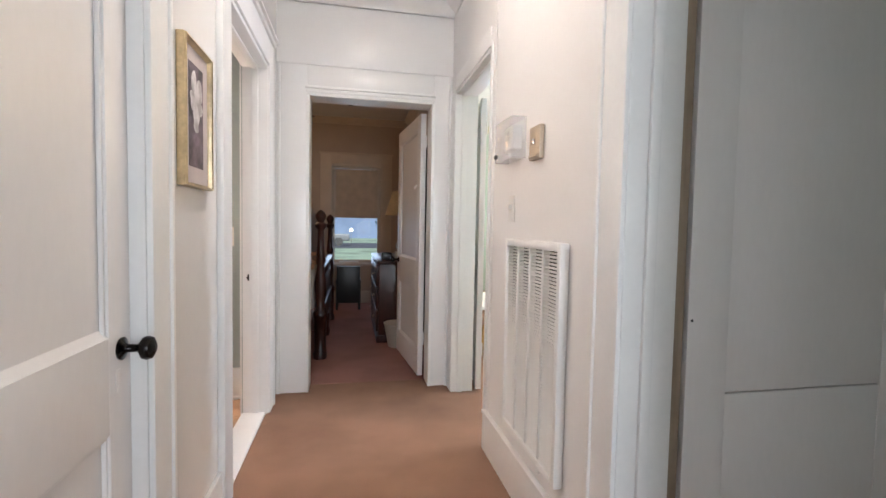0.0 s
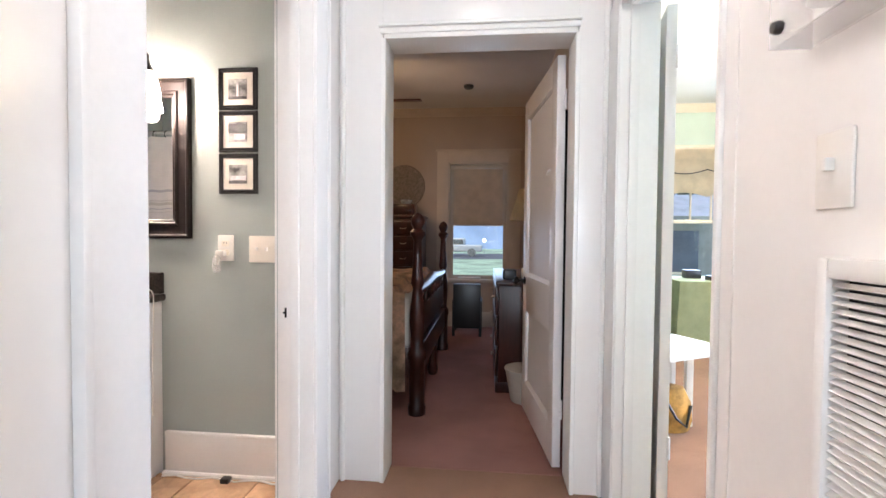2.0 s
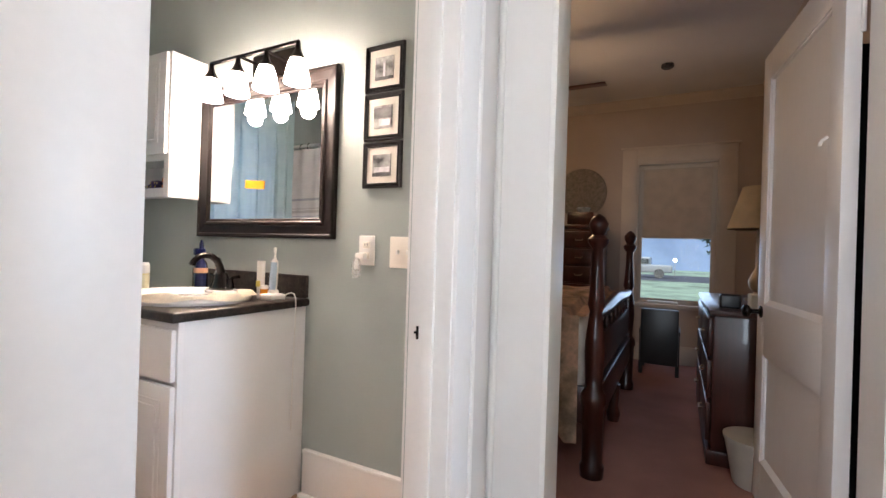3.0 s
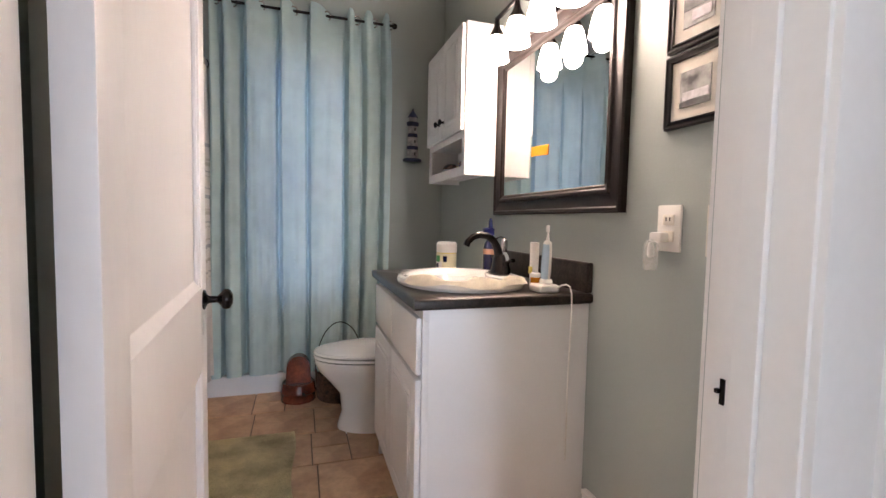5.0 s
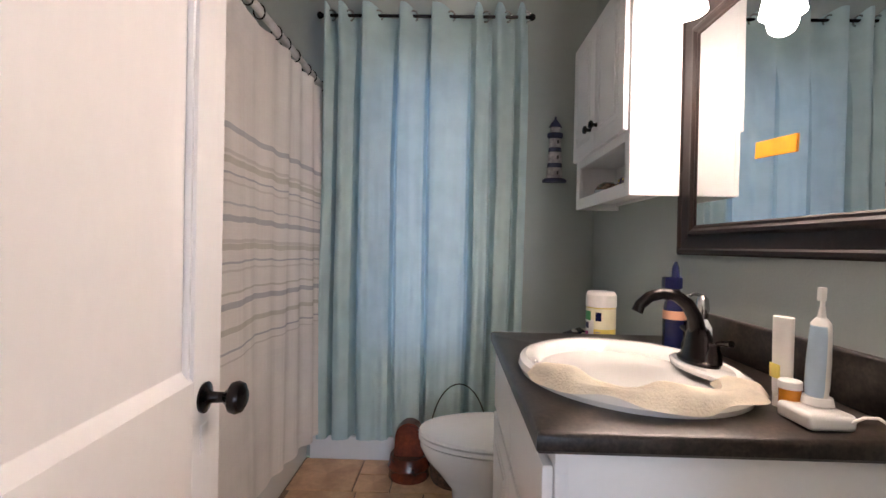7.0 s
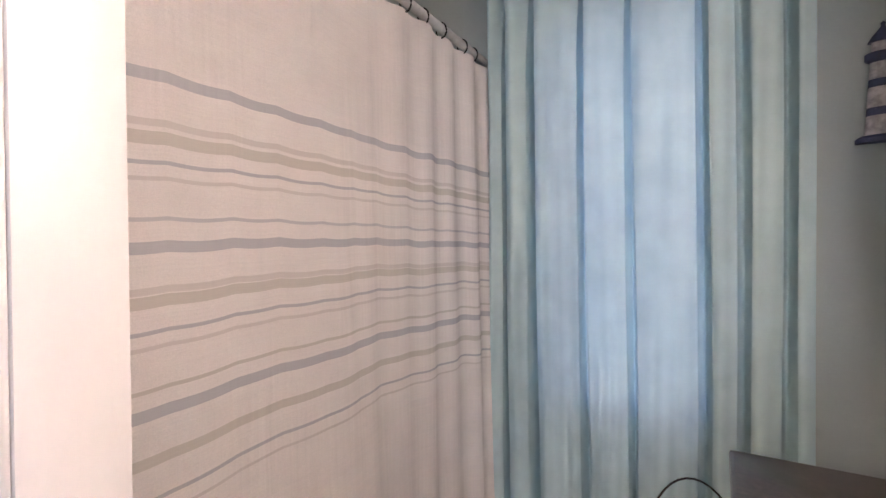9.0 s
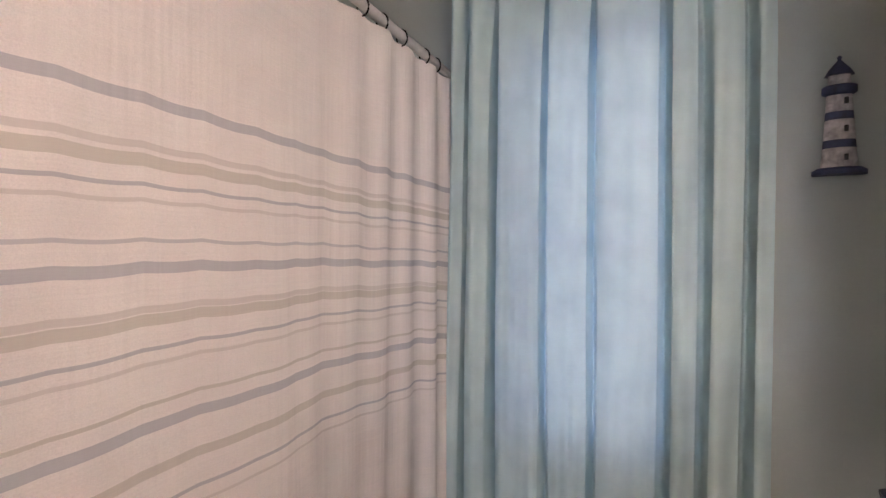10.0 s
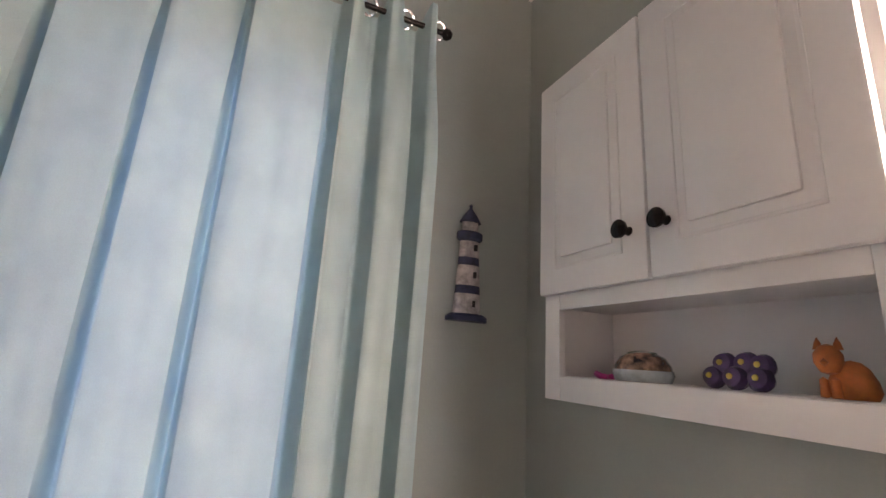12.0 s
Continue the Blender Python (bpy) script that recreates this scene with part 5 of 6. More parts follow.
sd = thing("soap_pump", Matrix.Translation((-1.60, 3.075, CT)), "silver and clear soap pump bottle", "soap dispenser")
part("bottle", lathe([(0, 0), (0.024, 0), (0.026, 0.02), (0.022, 0.08), (0.012, 0.10), (0, 0.102)], 20), SILVERG, sd)
part("pump", lathe([(0, 0.102), (0.012, 0.102), (0.016, 0.125), (0.014, 0.15), (0.006, 0.16), (0, 0.162)], 16), CHROME, sd)
part("nozzle", tube([(0, 0, 0.158), (0, -0.02, 0.164), (0, -0.036, 0.158)], 0.004, 8), CHROME, sd)

ch = thing("toothbrush_charger", Matrix.Translation((-1.180, 3.028, CT)), "white electric toothbrush charger base", "charger")
part("base", box(-0.042, 0.034, -0.038, 0.034, 0.0, 0.026, 0.009, 3), PLASTIC, ch)
part("cradle", lathe([(0, 0.028), (0.022, 0.028), (0.020, 0.040), (0, 0.041)], 20, Matrix.Translation((-0.015, 0.01, 0))), PLASTIC, ch)
part("cable", tube([(0.030, 0.020, 0.012), (0.040, 0.036, 0.026), (0.052, 0.046, 0.030), (0.062, 0.052, 0.024), (0.0685, 0.055, 0.004), (0.0695, 0.056, -0.03), (0.067, 0.057, -0.12), (0.060, 0.058, -0.30), (0.056, 0.062, -0.55)], 0.0024, 8), PLASTIC, ch, "thin white cable")
tbh = thing("electric_toothbrush", Matrix.Translation((-1.195, 3.036, CT + 0.038)) @ Matrix.Rotation(radians(3), 4, "Y"), "white and silver blue electric toothbrush standing upright", "toothbrush")
part("handle", lathe([(0, 0), (0.015, 0), (0.0165, 0.02), (0.0165, 0.06), (0.015, 0.10), (0.0135, 0.122), (0.008, 0.130), (0, 0.131)], 20), PLASTIC, tbh)
part("grip", lathe([(0.0158, 0.004), (0.0172, 0.02), (0.0172, 0.06), (0.0158, 0.10), (0.0142, 0.118), (0.0136, 0.118)], 20, Matrix.Translation((0.0006, -0.0012, 0)), 0.92, 0.92), PALEBLUE, tbh, "silver blue grip")
part("brush_stem", lathe([(0, 0.129), (0.0065, 0.129), (0.0035, 0.150), (0.003, 0.166), (0, 0.167)], 12), PLASTIC, tbh)
part("brush_head", box(-0.0045, 0.0045, -0.007, 0.003, 0.158, 0.180, 0.002), PLASTIC, tbh)
tpst = thing("toothpaste_tube", Matrix.Translation((-1.262, 3.030, CT)), "white toothpaste tube standing on its cap", "toothpaste")
part("tube", lathe([(0, 0.02), (0.018, 0.022), (0.019, 0.05), (0.0195, 0.14), (0.0195, 0.158), (0, 0.158)], 20, None, 1.0, 0.7), PLASTIC, tpst)
part("label_patch", box(-0.012, 0.012, -0.0150, -0.0125, 0.05, 0.075, 0.001), YELLOW, tpst)
part("cap", lathe([(0, 0), (0.014, 0), (0.014, 0.02), (0, 0.021)], 18), PLASTIC, tpst)
pb = thing("pill_bottle", Matrix.Translation((-1.222, 3.014, CT)) @ Matrix.Scale(0.88, 4), "amber pill bottle with white cap", "bottle")
part("bottle", lathe([(0, 0), (0.017, 0), (0.018, 0.004), (0.018, 0.05), (0, 0.05)], 20), AMBER, pb)
part("cap", lathe([(0, 0.05), (0.0195, 0.05), (0.0195, 0.064), (0.017, 0.066), (0, 0.066)], 20), PLASTIC, pb)
pk = thing("tissue_packet", Matrix.Translation((-2.285, 2.985, 0.698)), "white and dark blue tissue packet on the toilet tank", "packet")
part("roll", lathe([(0, 0), (0.052, 0), (0.056, 0.01), (0.056, 0.075), (0.05, 0.088), (0, 0.09)], 24), PAPER, pk)
part("wrapper", moved(box(-0.035, 0.045, -0.058, 0.02, 0.03, 0.095, 0.008), Matrix.Rotation(radians(18), 4, "X")), BLUEPL, pk, "dark blue wrapper")

# things in the niche
NZ = CZ0 + 0.046
dm = thing("glass_paperweight", Matrix.Translation((-2.275, 3.06, NZ)), "mottled brown and silver glass dome paperweight", "paperweight")
part("dome", lathe([(0, 0), (0.046, 0), (0.050, 0.012), (0.047, 0.028), (0.038, 0.042), (0.022, 0.050), (0, 0.053)], 28), TORTOISE, dm)
part("lower_band", lathe([(0.0465, 0.0005), (0.0515, 0.012), (0.050, 0.020), (0.0480, 0.020), (0.0470, 0.002)], 28), SILVERG, dm)
part("flower_top", lathe([(0.024, 0.0492), (0.026, 0.0502), (0.020, 0.0525), (0, 0.0545)], 8), SILVERG, dm)
solid("pink_clip", tube([(-2.345 + 0.02 * math.cos(a), 3.045 + 0.018 * math.sin(a), NZ + 0.006 + 0.003 * math.sin(2 * a)) for a in [2 * math.pi * k / 16 for k in range(15)]], 0.006, 8), MAGENTA, "small pink plastic clip in the niche", "clip")
pf = thing("purple_flower_candle", Matrix.Translation((-2.105, 3.065, NZ)) @ Matrix.Scale(0.74, 4), "purple ornament of round flowers with yellow centres", "ornament")
for i, (x, y, z) in enumerate(((-0.045, -0.01, 0.022), (0.0, -0.015, 0.022), (0.045, -0.01, 0.022), (-0.028, 0.0, 0.048), (0.012, 0.005, 0.050), (0.042, 0.004, 0.046), (0.02, 0.022, 0.022), (-0.02, 0.022, 0.022))):
    fl = part("flower", lathe([(0, -0.022), (0.016, -0.016), (0.024, 0), (0.018, 0.014), (0.008, 0.019), (0, 0.020)], 14, Matrix.Translation((x, y, z)) @ Matrix.Rotation(radians(80), 4, "X")), PURPLE, pf)
    part("flower_centre", lathe([(0, 0.017), (0.007, 0.017), (0.005, 0.022), (0, 0.023)], 10, Matrix.Translation((x, y, z)) @ Matrix.Rotation(radians(80), 4, "X")), YELLOW, fl, "small yellow centre")
b = lathe([(0, 0), (0.030, 0), (0.036, 0.012), (0.033, 0.03), (0.024, 0.05), (0.014, 0.06), (0, 0.064)], 22, Matrix.Translation((0.018, 0.010, 0)), 1.25, 0.9)
b = lathe([(0, -0.026), (0.016, -0.022), (0.026, -0.006), (0.026, 0.008), (0.016, 0.022), (0, 0.026)], 22, Matrix.Translation((-0.012, -0.012, 0.064)), 1.0, 0.85, bm=b)
for x in (-0.028, 0.006):
    b = lathe([(0.010, 0), (0.006, 0.012), (0, 0.022)], 10, Matrix.Translation((x, -0.010, 0.080)), bm=b)
for x in (-0.022, -0.002):
    b = lathe([(0, 0), (0.009, 0.002), (0.008, 0.03), (0, 0.035)], 10, Matrix.Translation((x, -0.022, 0)), bm=b)
b = lathe([(0, -0.008), (0.008, 0), (0, 0.008)], 10, Matrix.Translation((-0.014, -0.034, 0.058)), bm=b)
solid("cat_figurine", moved(b, Matrix.Translation((-1.978, 3.05, NZ)) @ Matrix.Rotation(radians(12), 4, "Z") @ Matrix.Diagonal((0.56, 0.60, 0.70, 1))), GINGER, "small orange cat figurine in the white niche", "figurine")

# ---- hall: fixtures ----
pic = thing("framed_picture", I, "tall picture of a white flower in gold frame", "picture")
P0, P1, PZ0, PZ1 = 1.470, 1.722, 1.252, 1.690
_pm = Matrix.Translation((XL + 0.001, 0, 0)) @ Matrix.Rotation(radians(90), 4, "Z")
pic.matrix_world = _pm
for i in range(4):
    part("frame_side", frame_bar(P0, P1, PZ0, PZ1, 0.012, -0.028, 0.0, i), GOLD, pic)
part("mat_board", box(P0 + 0.014, P1 - 0.014, -0.012, -0.008, PZ0 + 0.014, PZ1 - 0.014), MATB, pic)
part("print", box(P0 + 0.062, P1 - 0.062, -0.0135, -0.0115, PZ0 + 0.064, PZ1 - 0.060), INK, pic)
cxp = (P0 + P1) / 2


def petal(dx, dz, w, h, turn, lift):
    """One pale petal of the print: a low rounded blade with a wavy edge."""
    b = bmesh.new()
    row = []
    for k in range(20):
        a = 2 * math.pi * k / 20
        r = 1 + 0.10 * math.sin(3 * a + dx * 90) + 0.06 * math.sin(5 * a + dz * 70)
        x, z = w * r * math.cos(a), h * r * math.sin(a)
        row.append(b.verts.new((x * math.cos(turn) - z * math.sin(turn), 0, x * math.sin(turn) + z * math.cos(turn))))
    c = b.verts.new((0, -0.0006, 0))
    for k in range(20):
        b.faces.new((row[k], row[(k + 1) % 20], c))
    return moved(b, Matrix.Translation((cxp + dx, -0.0142 - lift, PZ0 + dz)))


for k, (dx, dz, w, h, turn) in enumerate(((-0.018, 0.318, 0.026, 0.040, 0.3), (0.022, 0.300, 0.030, 0.042, -0.4), (-0.026, 0.262, 0.028, 0.036, 0.9), (0.020, 0.248, 0.034, 0.026, 0.2), (-0.006, 0.222, 0.030, 0.034, -0.5), (0.010, 0.288, 0.014, 0.026, 0.1), (-0.010, 0.190, 0.022, 0.020, 0.4))):
    part("petal", petal(dx, dz, w, h, turn, 0.0004 * k), PETAL, pic)
part("leaf", petal(0.030, 0.110, 0.014, 0.050, 0.2, 0.0), INK, pic)

vent = thing("return_air_vent", I, "large white louvered return air grille", "vent")
G0, G1, GZ0, GZ1 = 1.378, 1.912, 0.285, 1.100
fw = 0.027
bm = box(XR - 0.034, XR, G0, G0 + fw, GZ0, GZ1, 0.007)
bm = box(XR - 0.034, XR, G1 - 0.022, G1, GZ0, GZ1, 0.006, bm=bm)
bm = box(XR - 0.034, XR, G0 + fw, G1 - 0.022, GZ1 - 0.03, GZ1, 0.006, bm=bm)
bm = box(XR - 0.034, XR, G0 + fw, G1 - 0.022, GZ0, GZ0 + 0.03, 0.006, bm=bm)
part("frame", bm, TRIM, vent)
# Black sheet stands in for the unlit duct; the wall isn't cut.
part("duct_shade_sheet", box(XR - 0.0025, XR - 0.0005, G0 + fw, G1 - 0.022, GZ0 + 0.03, GZ1 - 0.03), BLACKP, vent)
gw = (G1 - 0.022 - G0 - fw)
for k in range(1, 4):
    y = G0 + fw + gw * k / 4
    part("divider", box(XR - 0.029, XR - 0.003, y - 0.006, y + 0.006, GZ0 + 0.03, GZ1 - 0.03, 0.002), TRIM, vent)
nl_ = 60
slat_me = None
for k in range(4):
    ya, yb = G0 + fw + gw * k / 4 + 0.006 * (k > 0), G0 + fw + gw * (k + 1) / 4 - 0.006 * (k < 3)
    for j in range(nl_):
        z = GZ0 + 0.038 + (GZ1 - GZ0 - 0.076) * j / (nl_ - 1)
        if slat_me is None:
            b = box(-0.0056, 0.0056, -0.5, 0.5, -0.0008, 0.0008)
            slat_me = bpy.data.meshes.new("slat")
            b.to_mesh(slat_me)
            b.free()
            slat_me.materials.append(TRIM)
        o = new("slat", slat_me)
        o.parent = vent
        o.matrix_basis = Matrix.Translation((XR - 0.021, (ya + yb) / 2, z)) @ Matrix.Rotation(radians(-31), 4, "Y") @ Matrix.Diagonal((1, yb - ya, 1, 1))
part("latch", box(XR - 0.036, XR - 0.018, 1.50, 1.52, GZ0 - 0.012, GZ0 + 0.016, 0.003), TRIM, vent)

th = thing("thermostat", I, "white thermostat under clear locking cover", "thermostat")
part("body", box(XR - 0.040, XR, 1.830, 1.945, 1.475, 1.575, 0.008, 3), PLASTIC, th)
part("display", box(XR - 0.042, XR - 0.039, 1.87, 1.905, 1.515, 1.555, 0.001), PHOTO, th, "grey display")
cov = part("cover", box(XR - 0.066, XR - 0.062, 1.785, 1.985, 1.432, 1.60, 0.001), CLEAR, th, "clear plastic guard")
cov.visible_shadow = False
for y in (1.783, 1.983):
    part("cover_side", box(XR - 0.062, XR, y, y + 0.004, 1.432, 1.60), CLEAR, th).visible_shadow = False
for z in (1.432, 1.596):
    part("cover_side", box(XR - 0.062, XR, 1.787, 1.983, z, z + 0.004), CLEAR, th).visible_shadow = False
part("lock", lathe([(0, 0), (0.010, 0), (0.011, 0.006), (0.008, 0.012), (0, 0.013)], 16, Matrix.Translation((XR - 0.066, 1.955, 1.455)) @ Matrix.Rotation(radians(-90), 4, "Y")), BLACKP, th, "dark round lock")
dial = thing("brass_wall_plate", I, "square brushed brass wall control plate", "wall control")
part("plate", box(XR - 0.020, XR, 1.603, 1.700, 1.405, 1.530, 0.004), BRASS, dial)
part("slider", box(XR - 0.028, XR - 0.018, 1.640, 1.664, 1.462, 1.482, 0.003), CHROME, dial)
part("base_lip", box(XR - 0.026, XR - 0.018, 1.612, 1.692, 1.413, 1.423, 0.002), BRASS, dial)
hs = thing("light_switch", I, "white single light switch plate", "light switch")
part("plate", box(XR - 0.006, XR, 1.888, 1.960, 1.172, 1.288, 0.003), PLASTIC, hs)
part("toggle", box(XR - 0.020, XR - 0.005, 1.919, 1.929, 1.228, 1.248, 0.003), PLASTIC, hs)

cl = thing("ceiling_light", Matrix.Translation((0.30, 1.60, H)), "round flush ceiling light with frosted glass dome", "ceiling light")
part("rim", lathe([(0, 0), (0.17, 0), (0.172, -0.02), (0.16, -0.03), (0, -0.03)], 36), BRASS, cl)
part("dome", lathe([(0.155, -0.03), (0.150, -0.05), (0.12, -0.085), (0.07, -0.105), (0, -0.112)], 36), DOMEG, cl, "lit frosted dome")

# ---- bedroom ----
bed = thing("poster_bed", I, "dark mahogany poster bed made with floral quilt", "bed")
for y in (3.985, 5.62):
    prof = [(0, 0), (0.055, 0), (0.058, 0.05), (0.048, 0.07), (0.052, 0.34), (0.062, 0.36), (0.058, 0.40), (0.040, 0.43), (0.042, 0.50), (0.049, 0.60), (0.045, 0.68), (0.034, 0.76), (0.030, 0.80), (0.042, 0.83), (0.036, 0.88), (0.028, 1.00), (0.026, 1.10), (0.048, 1.13), (0.050, 1.15), (0.028, 1.17), (0.042, 1.20), (0.046, 1.225), (0.030, 1.255), (0.010, 1.27), (0, 1.275)]
    part("post", lathe(prof, 20, Matrix.Translation((-0.045, y, 0))), MAHOG, bed)
part("foot_rail", box(-0.075, -0.02, 4.02, 5.59, 0.24, 0.42, 0.008), MAHOG, bed)
part("foot_panel", box(-0.062, -0.034, 4.02, 5.59, 0.46, 0.66, 0.006), MAHOG, bed)
part("blanket_rail", tube([(-0.045, 4.02, 0.78), (-0.045, 4.35, 0.78), (-0.045, 4.8, 0.80), (-0.045, 5.25, 0.78), (-0.045, 5.59, 0.78)], [0.026, 0.034, 0.040, 0.034, 0.026], 14), MAHOG, bed)
for i in range(7):
    y = 4.15 + 0.21 * i
    part("spindle", lathe([(0.010, 0.66), (0.02, 0.69), (0.012, 0.72), (0.012, 0.78)], 12, Matrix.Translation((-0.045, y, 0))), MAHOG, bed)
part("centre_leg", lathe([(0, 0), (0.035, 0), (0.045, 0.05), (0.03, 0.10), (0.04, 0.24)], 16, Matrix.Translation((-0.045, 4.82, 0))), MAHOG, bed)
for y in (4.0, 5.60):
    part("side_rail", box(-2.1, -0.08, y - 0.015, y + 0.015, 0.24, 0.42, 0.004), MAHOG, bed)
part("headboard", box(-2.16, -2.10, 3.95, 5.65, 0.2, 1.35, 0.02), MAHOG, bed)
part("mattress", box(-2.09, -0.11, 4.03, 5.58, 0.36, 0.74, 0.06, 3), PAPER, bed)


def quilt_f(u, v):
    x = -2.05 + 1.93 * u
    w = v * 2.3 - 0.45
    y0, y1 = 4.0, 5.6
    if w < 0:
        y, z = y0 - 0.045 - 0.03 * math.sin(x * 17) * (-w / 0.45), 0.80 + w * 1.38
    elif w > 1.4:
        y, z = y1 + 0.04, 0.80 - (w - 1.4) * 1.38
    else:
        y = y0 - 0.045 + (y1 - y0 + 0.085) * w / 1.4
        z = 0.805 + 0.018 * math.sin(x * 9) * math.sin(y * 11)
    if u > 0.97:
        z -= 0.04
    return (x, y, max(0.1, z))


solid("quilt", sheet(70, 60, quilt_f, 0.02), QUILT, "beige floral quilt over the bed, hanging at the side", "quilt")
for x in (-1.75,):
    for y in (4.4, 5.2):
        solid("pillow", lathe([(0, -0.07), (0.16, -0.06), (0.26, -0.02), (0.27, 0.01), (0.18, 0.06), (0, 0.08)], 24, Matrix.Translation((x, y, 0.90)), 0.75, 1.2), PAPER, "cream pillow on the made bed", "pillow", "pillows on the bed")

chest = thing("chest_of_drawers", Matrix.Translation((-1.15, 6.26, 0)), "tall dark mahogany chest of drawers", "chest of drawers")
part("carcass", box(0, 0.78, 0.02, 0.48, 0.06, 1.33, 0.006), MAHOG, chest)
part("top", box(-0.02, 0.80, -0.01, 0.485, 1.33, 1.365, 0.008), MAHOG, chest)
part("plinth", box(0.01, 0.77, 0.03, 0.47, 0, 0.06), MAHOG, chest)
for i in range(7):
    z = 0.10 + i * 0.173
    dr = part("drawer", box(0.03, 0.75, 0.0, 0.022, z, z + 0.158, 0.008), MAHOG, chest)
    for x in (0.20, 0.58):
        part("pull", tube([(x - 0.035, -0.006, z + 0.085), (x - 0.03, -0.02, z + 0.072), (x + 0.03, -0.02, z + 0.072), (x + 0.035, -0.006, z + 0.085)], 0.004, 6), BRASS, dr)
solid("jewelry_box", box(-0.72, -0.46, 6.38, 6.62, 1.365, 1.50, 0.01), MAHOG, "dark wooden box on the chest of drawers", "box")
gl = lathe([(0, 0), (0.05, 0), (0.06, 0.02), (0.075, 0.05), (0.07, 0.055), (0.03, 0.03), (0, 0.028)], 20, Matrix.Translation((-0.58, 6.5, 1.50)))
solid("glass_dish", gl, SILVERG, "small glass dish on the wooden box", "dish")
solid("wall_disc", lathe([(0, -0.012), (0.20, -0.010), (0.265, -0.004), (0.27, 0.004), (0.262, 0.014), (0.20, 0.006), (0, 0.004)], 48, Matrix.Translation((-0.66, YF - 0.014, 1.74)) @ Matrix.Rotation(radians(90), 4, "X")), DISCGREY, "grey round disc on the bedroom wall", "wall decoration")

drs = thing("dresser", I, "dark wooden dresser beside the bedroom wall", "dresser")
part("carcass", box(0.475, 1.01, 4.44, 5.75, 0.05, 0.775, 0.008), MAHOG, drs)
part("top", box(0.455, 1.012, 4.42, 5.77, 0.775, 0.805, 0.010), MAHOG, drs)
part("plinth", box(0.455, 1.01, 4.425, 5.765, 0.0, 0.075, 0.008), MAHOG, drs)
for j in range(3):
    for i in range(2):
        d = part("drawer", box(0.452, 0.476, 4.49 + i * 0.62, 5.08 + i * 0.62, 0.10 + j * 0.225, 0.305 + j * 0.225, 0.008), MAHOG, drs)
        part("pull", tube([(0.45, 4.74 + i * 0.62, 0.205 + j * 0.225), (0.432, 4.75 + i * 0.62, 0.195 + j * 0.225), (0.432, 4.82 + i * 0.62, 0.195 + j * 0.225), (0.45, 4.83 + i * 0.62, 0.205 + j * 0.225)], 0.005, 6), BRASS, d)
lampo = thing("table_lamp", Matrix.Translation((0.76, 5.22, 0.805)), "brass table lamp with cream empire shade, unlit", "table lamp")
part("base", lathe([(0, 0), (0.07, 0), (0.072, 0.015), (0.03, 0.03), (0.022, 0.06), (0.045, 0.09), (0.05, 0.13), (0.03, 0.18), (0.014, 0.21), (0.012, 0.50), (0, 0.50)], 24), BRASS, lampo)
part("shade", lathe([(0.178, 0.465), (0.095, 0.74), (0.092, 0.74), (0.175, 0.465)], 32), LAMPSH, lampo)
part("finial", lathe([(0, 0.74), (0.008, 0.745), (0.004, 0.77), (0, 0.775)], 10), BRASS, lampo)
ck = thing("alarm_clock", Matrix.Translation((0.56, 4.62, 0.805)), "small black alarm clock on the dresser", "clock")
part("body", box(-0.05, 0.05, -0.04, 0.04, 0, 0.075, 0.012, 3), BLACKP, ck)
part("face", box(-0.052, -0.049, -0.028, 0.028, 0.015, 0.06, 0.001), PHOTOD, ck)
solid("tissue_box", box(0.66, 0.90, 4.66, 4.80, 0.805, 0.88, 0.008), PAPER, "pale tissue box on the dresser", "tissue box")
tc_ = thing("waste_bin", Matrix.Translation((0.66, 4.30, 0)), "cream plastic waste bin beside the dresser", "waste bin")
part("body", lathe([(0, 0), (0.095, 0), (0.10, 0.01), (0.138, 0.215), (0.132, 0.215), (0.094, 0.015), (0, 0.012)], 32), CREAMP, tc_)
part("rim", lathe([(0.131, 0.212), (0.142, 0.212), (0.143, 0.226), (0.131, 0.228)], 32), CREAMP, tc_)
chr_ = thing("black_chair", Matrix.Translation((0.17, 6.33, 0)), "small black chair with padded back under the window", "chair")
part("seat", box(-0.17, 0.17, -0.12, 0.22, 0.36, 0.41, 0.015), BLACKP, chr_)
part("backrest", box(-0.155, 0.155, -0.16, -0.125, 0.10, 0.60, 0.015), BLACKP, chr_)
for x in (-0.15, 0.15):
    for y in (-0.10, 0.20):
        part("leg", box(x - 0.016, x + 0.016, y - 0.016, y + 0.016, 0, 0.36, 0.003), BLACKP, chr_)
solid("folded_papers", moved(box(-0.14, 0.14, -0.03, 0.03, 0.0, 0.03, 0.006), Matrix.Translation((0.17, YF - 0.02, 0.594))), PAPER, "white folded papers on the window sill", "papers")

fan = thing("ceiling_fan", Matrix.Translation((-0.90, 5.06, 2.30)), "ceiling fan with dark red-brown blades and lit globe", "ceiling fan")
part("downrod", tube([(0, 0, 0.05), (0, 0, H - 2.30)], 0.013, 10), BRASS, fan)
part("motor", lathe([(0, 0.08), (0.08, 0.075), (0.11, 0.04), (0.11, -0.01), (0.07, -0.04), (0, -0.045)], 28), BRASS, fan)
for k in range(5):
    a = 2 * math.pi * k / 5 + 0.02
    bl = box(0.17, 0.71, -0.065, 0.065, -0.004, 0.004, 0.003)
    m = Matrix.Rotation(a, 4, "Z") @ Matrix.Rotation(radians(9), 4, "X")
    bd = part("blade", moved(bl, m), MAHOG, fan)
    part("blade_arm", moved(box(0.09, 0.20, -0.018, 0.018, -0.010, -0.004, 0.002), m), BRASS, bd)
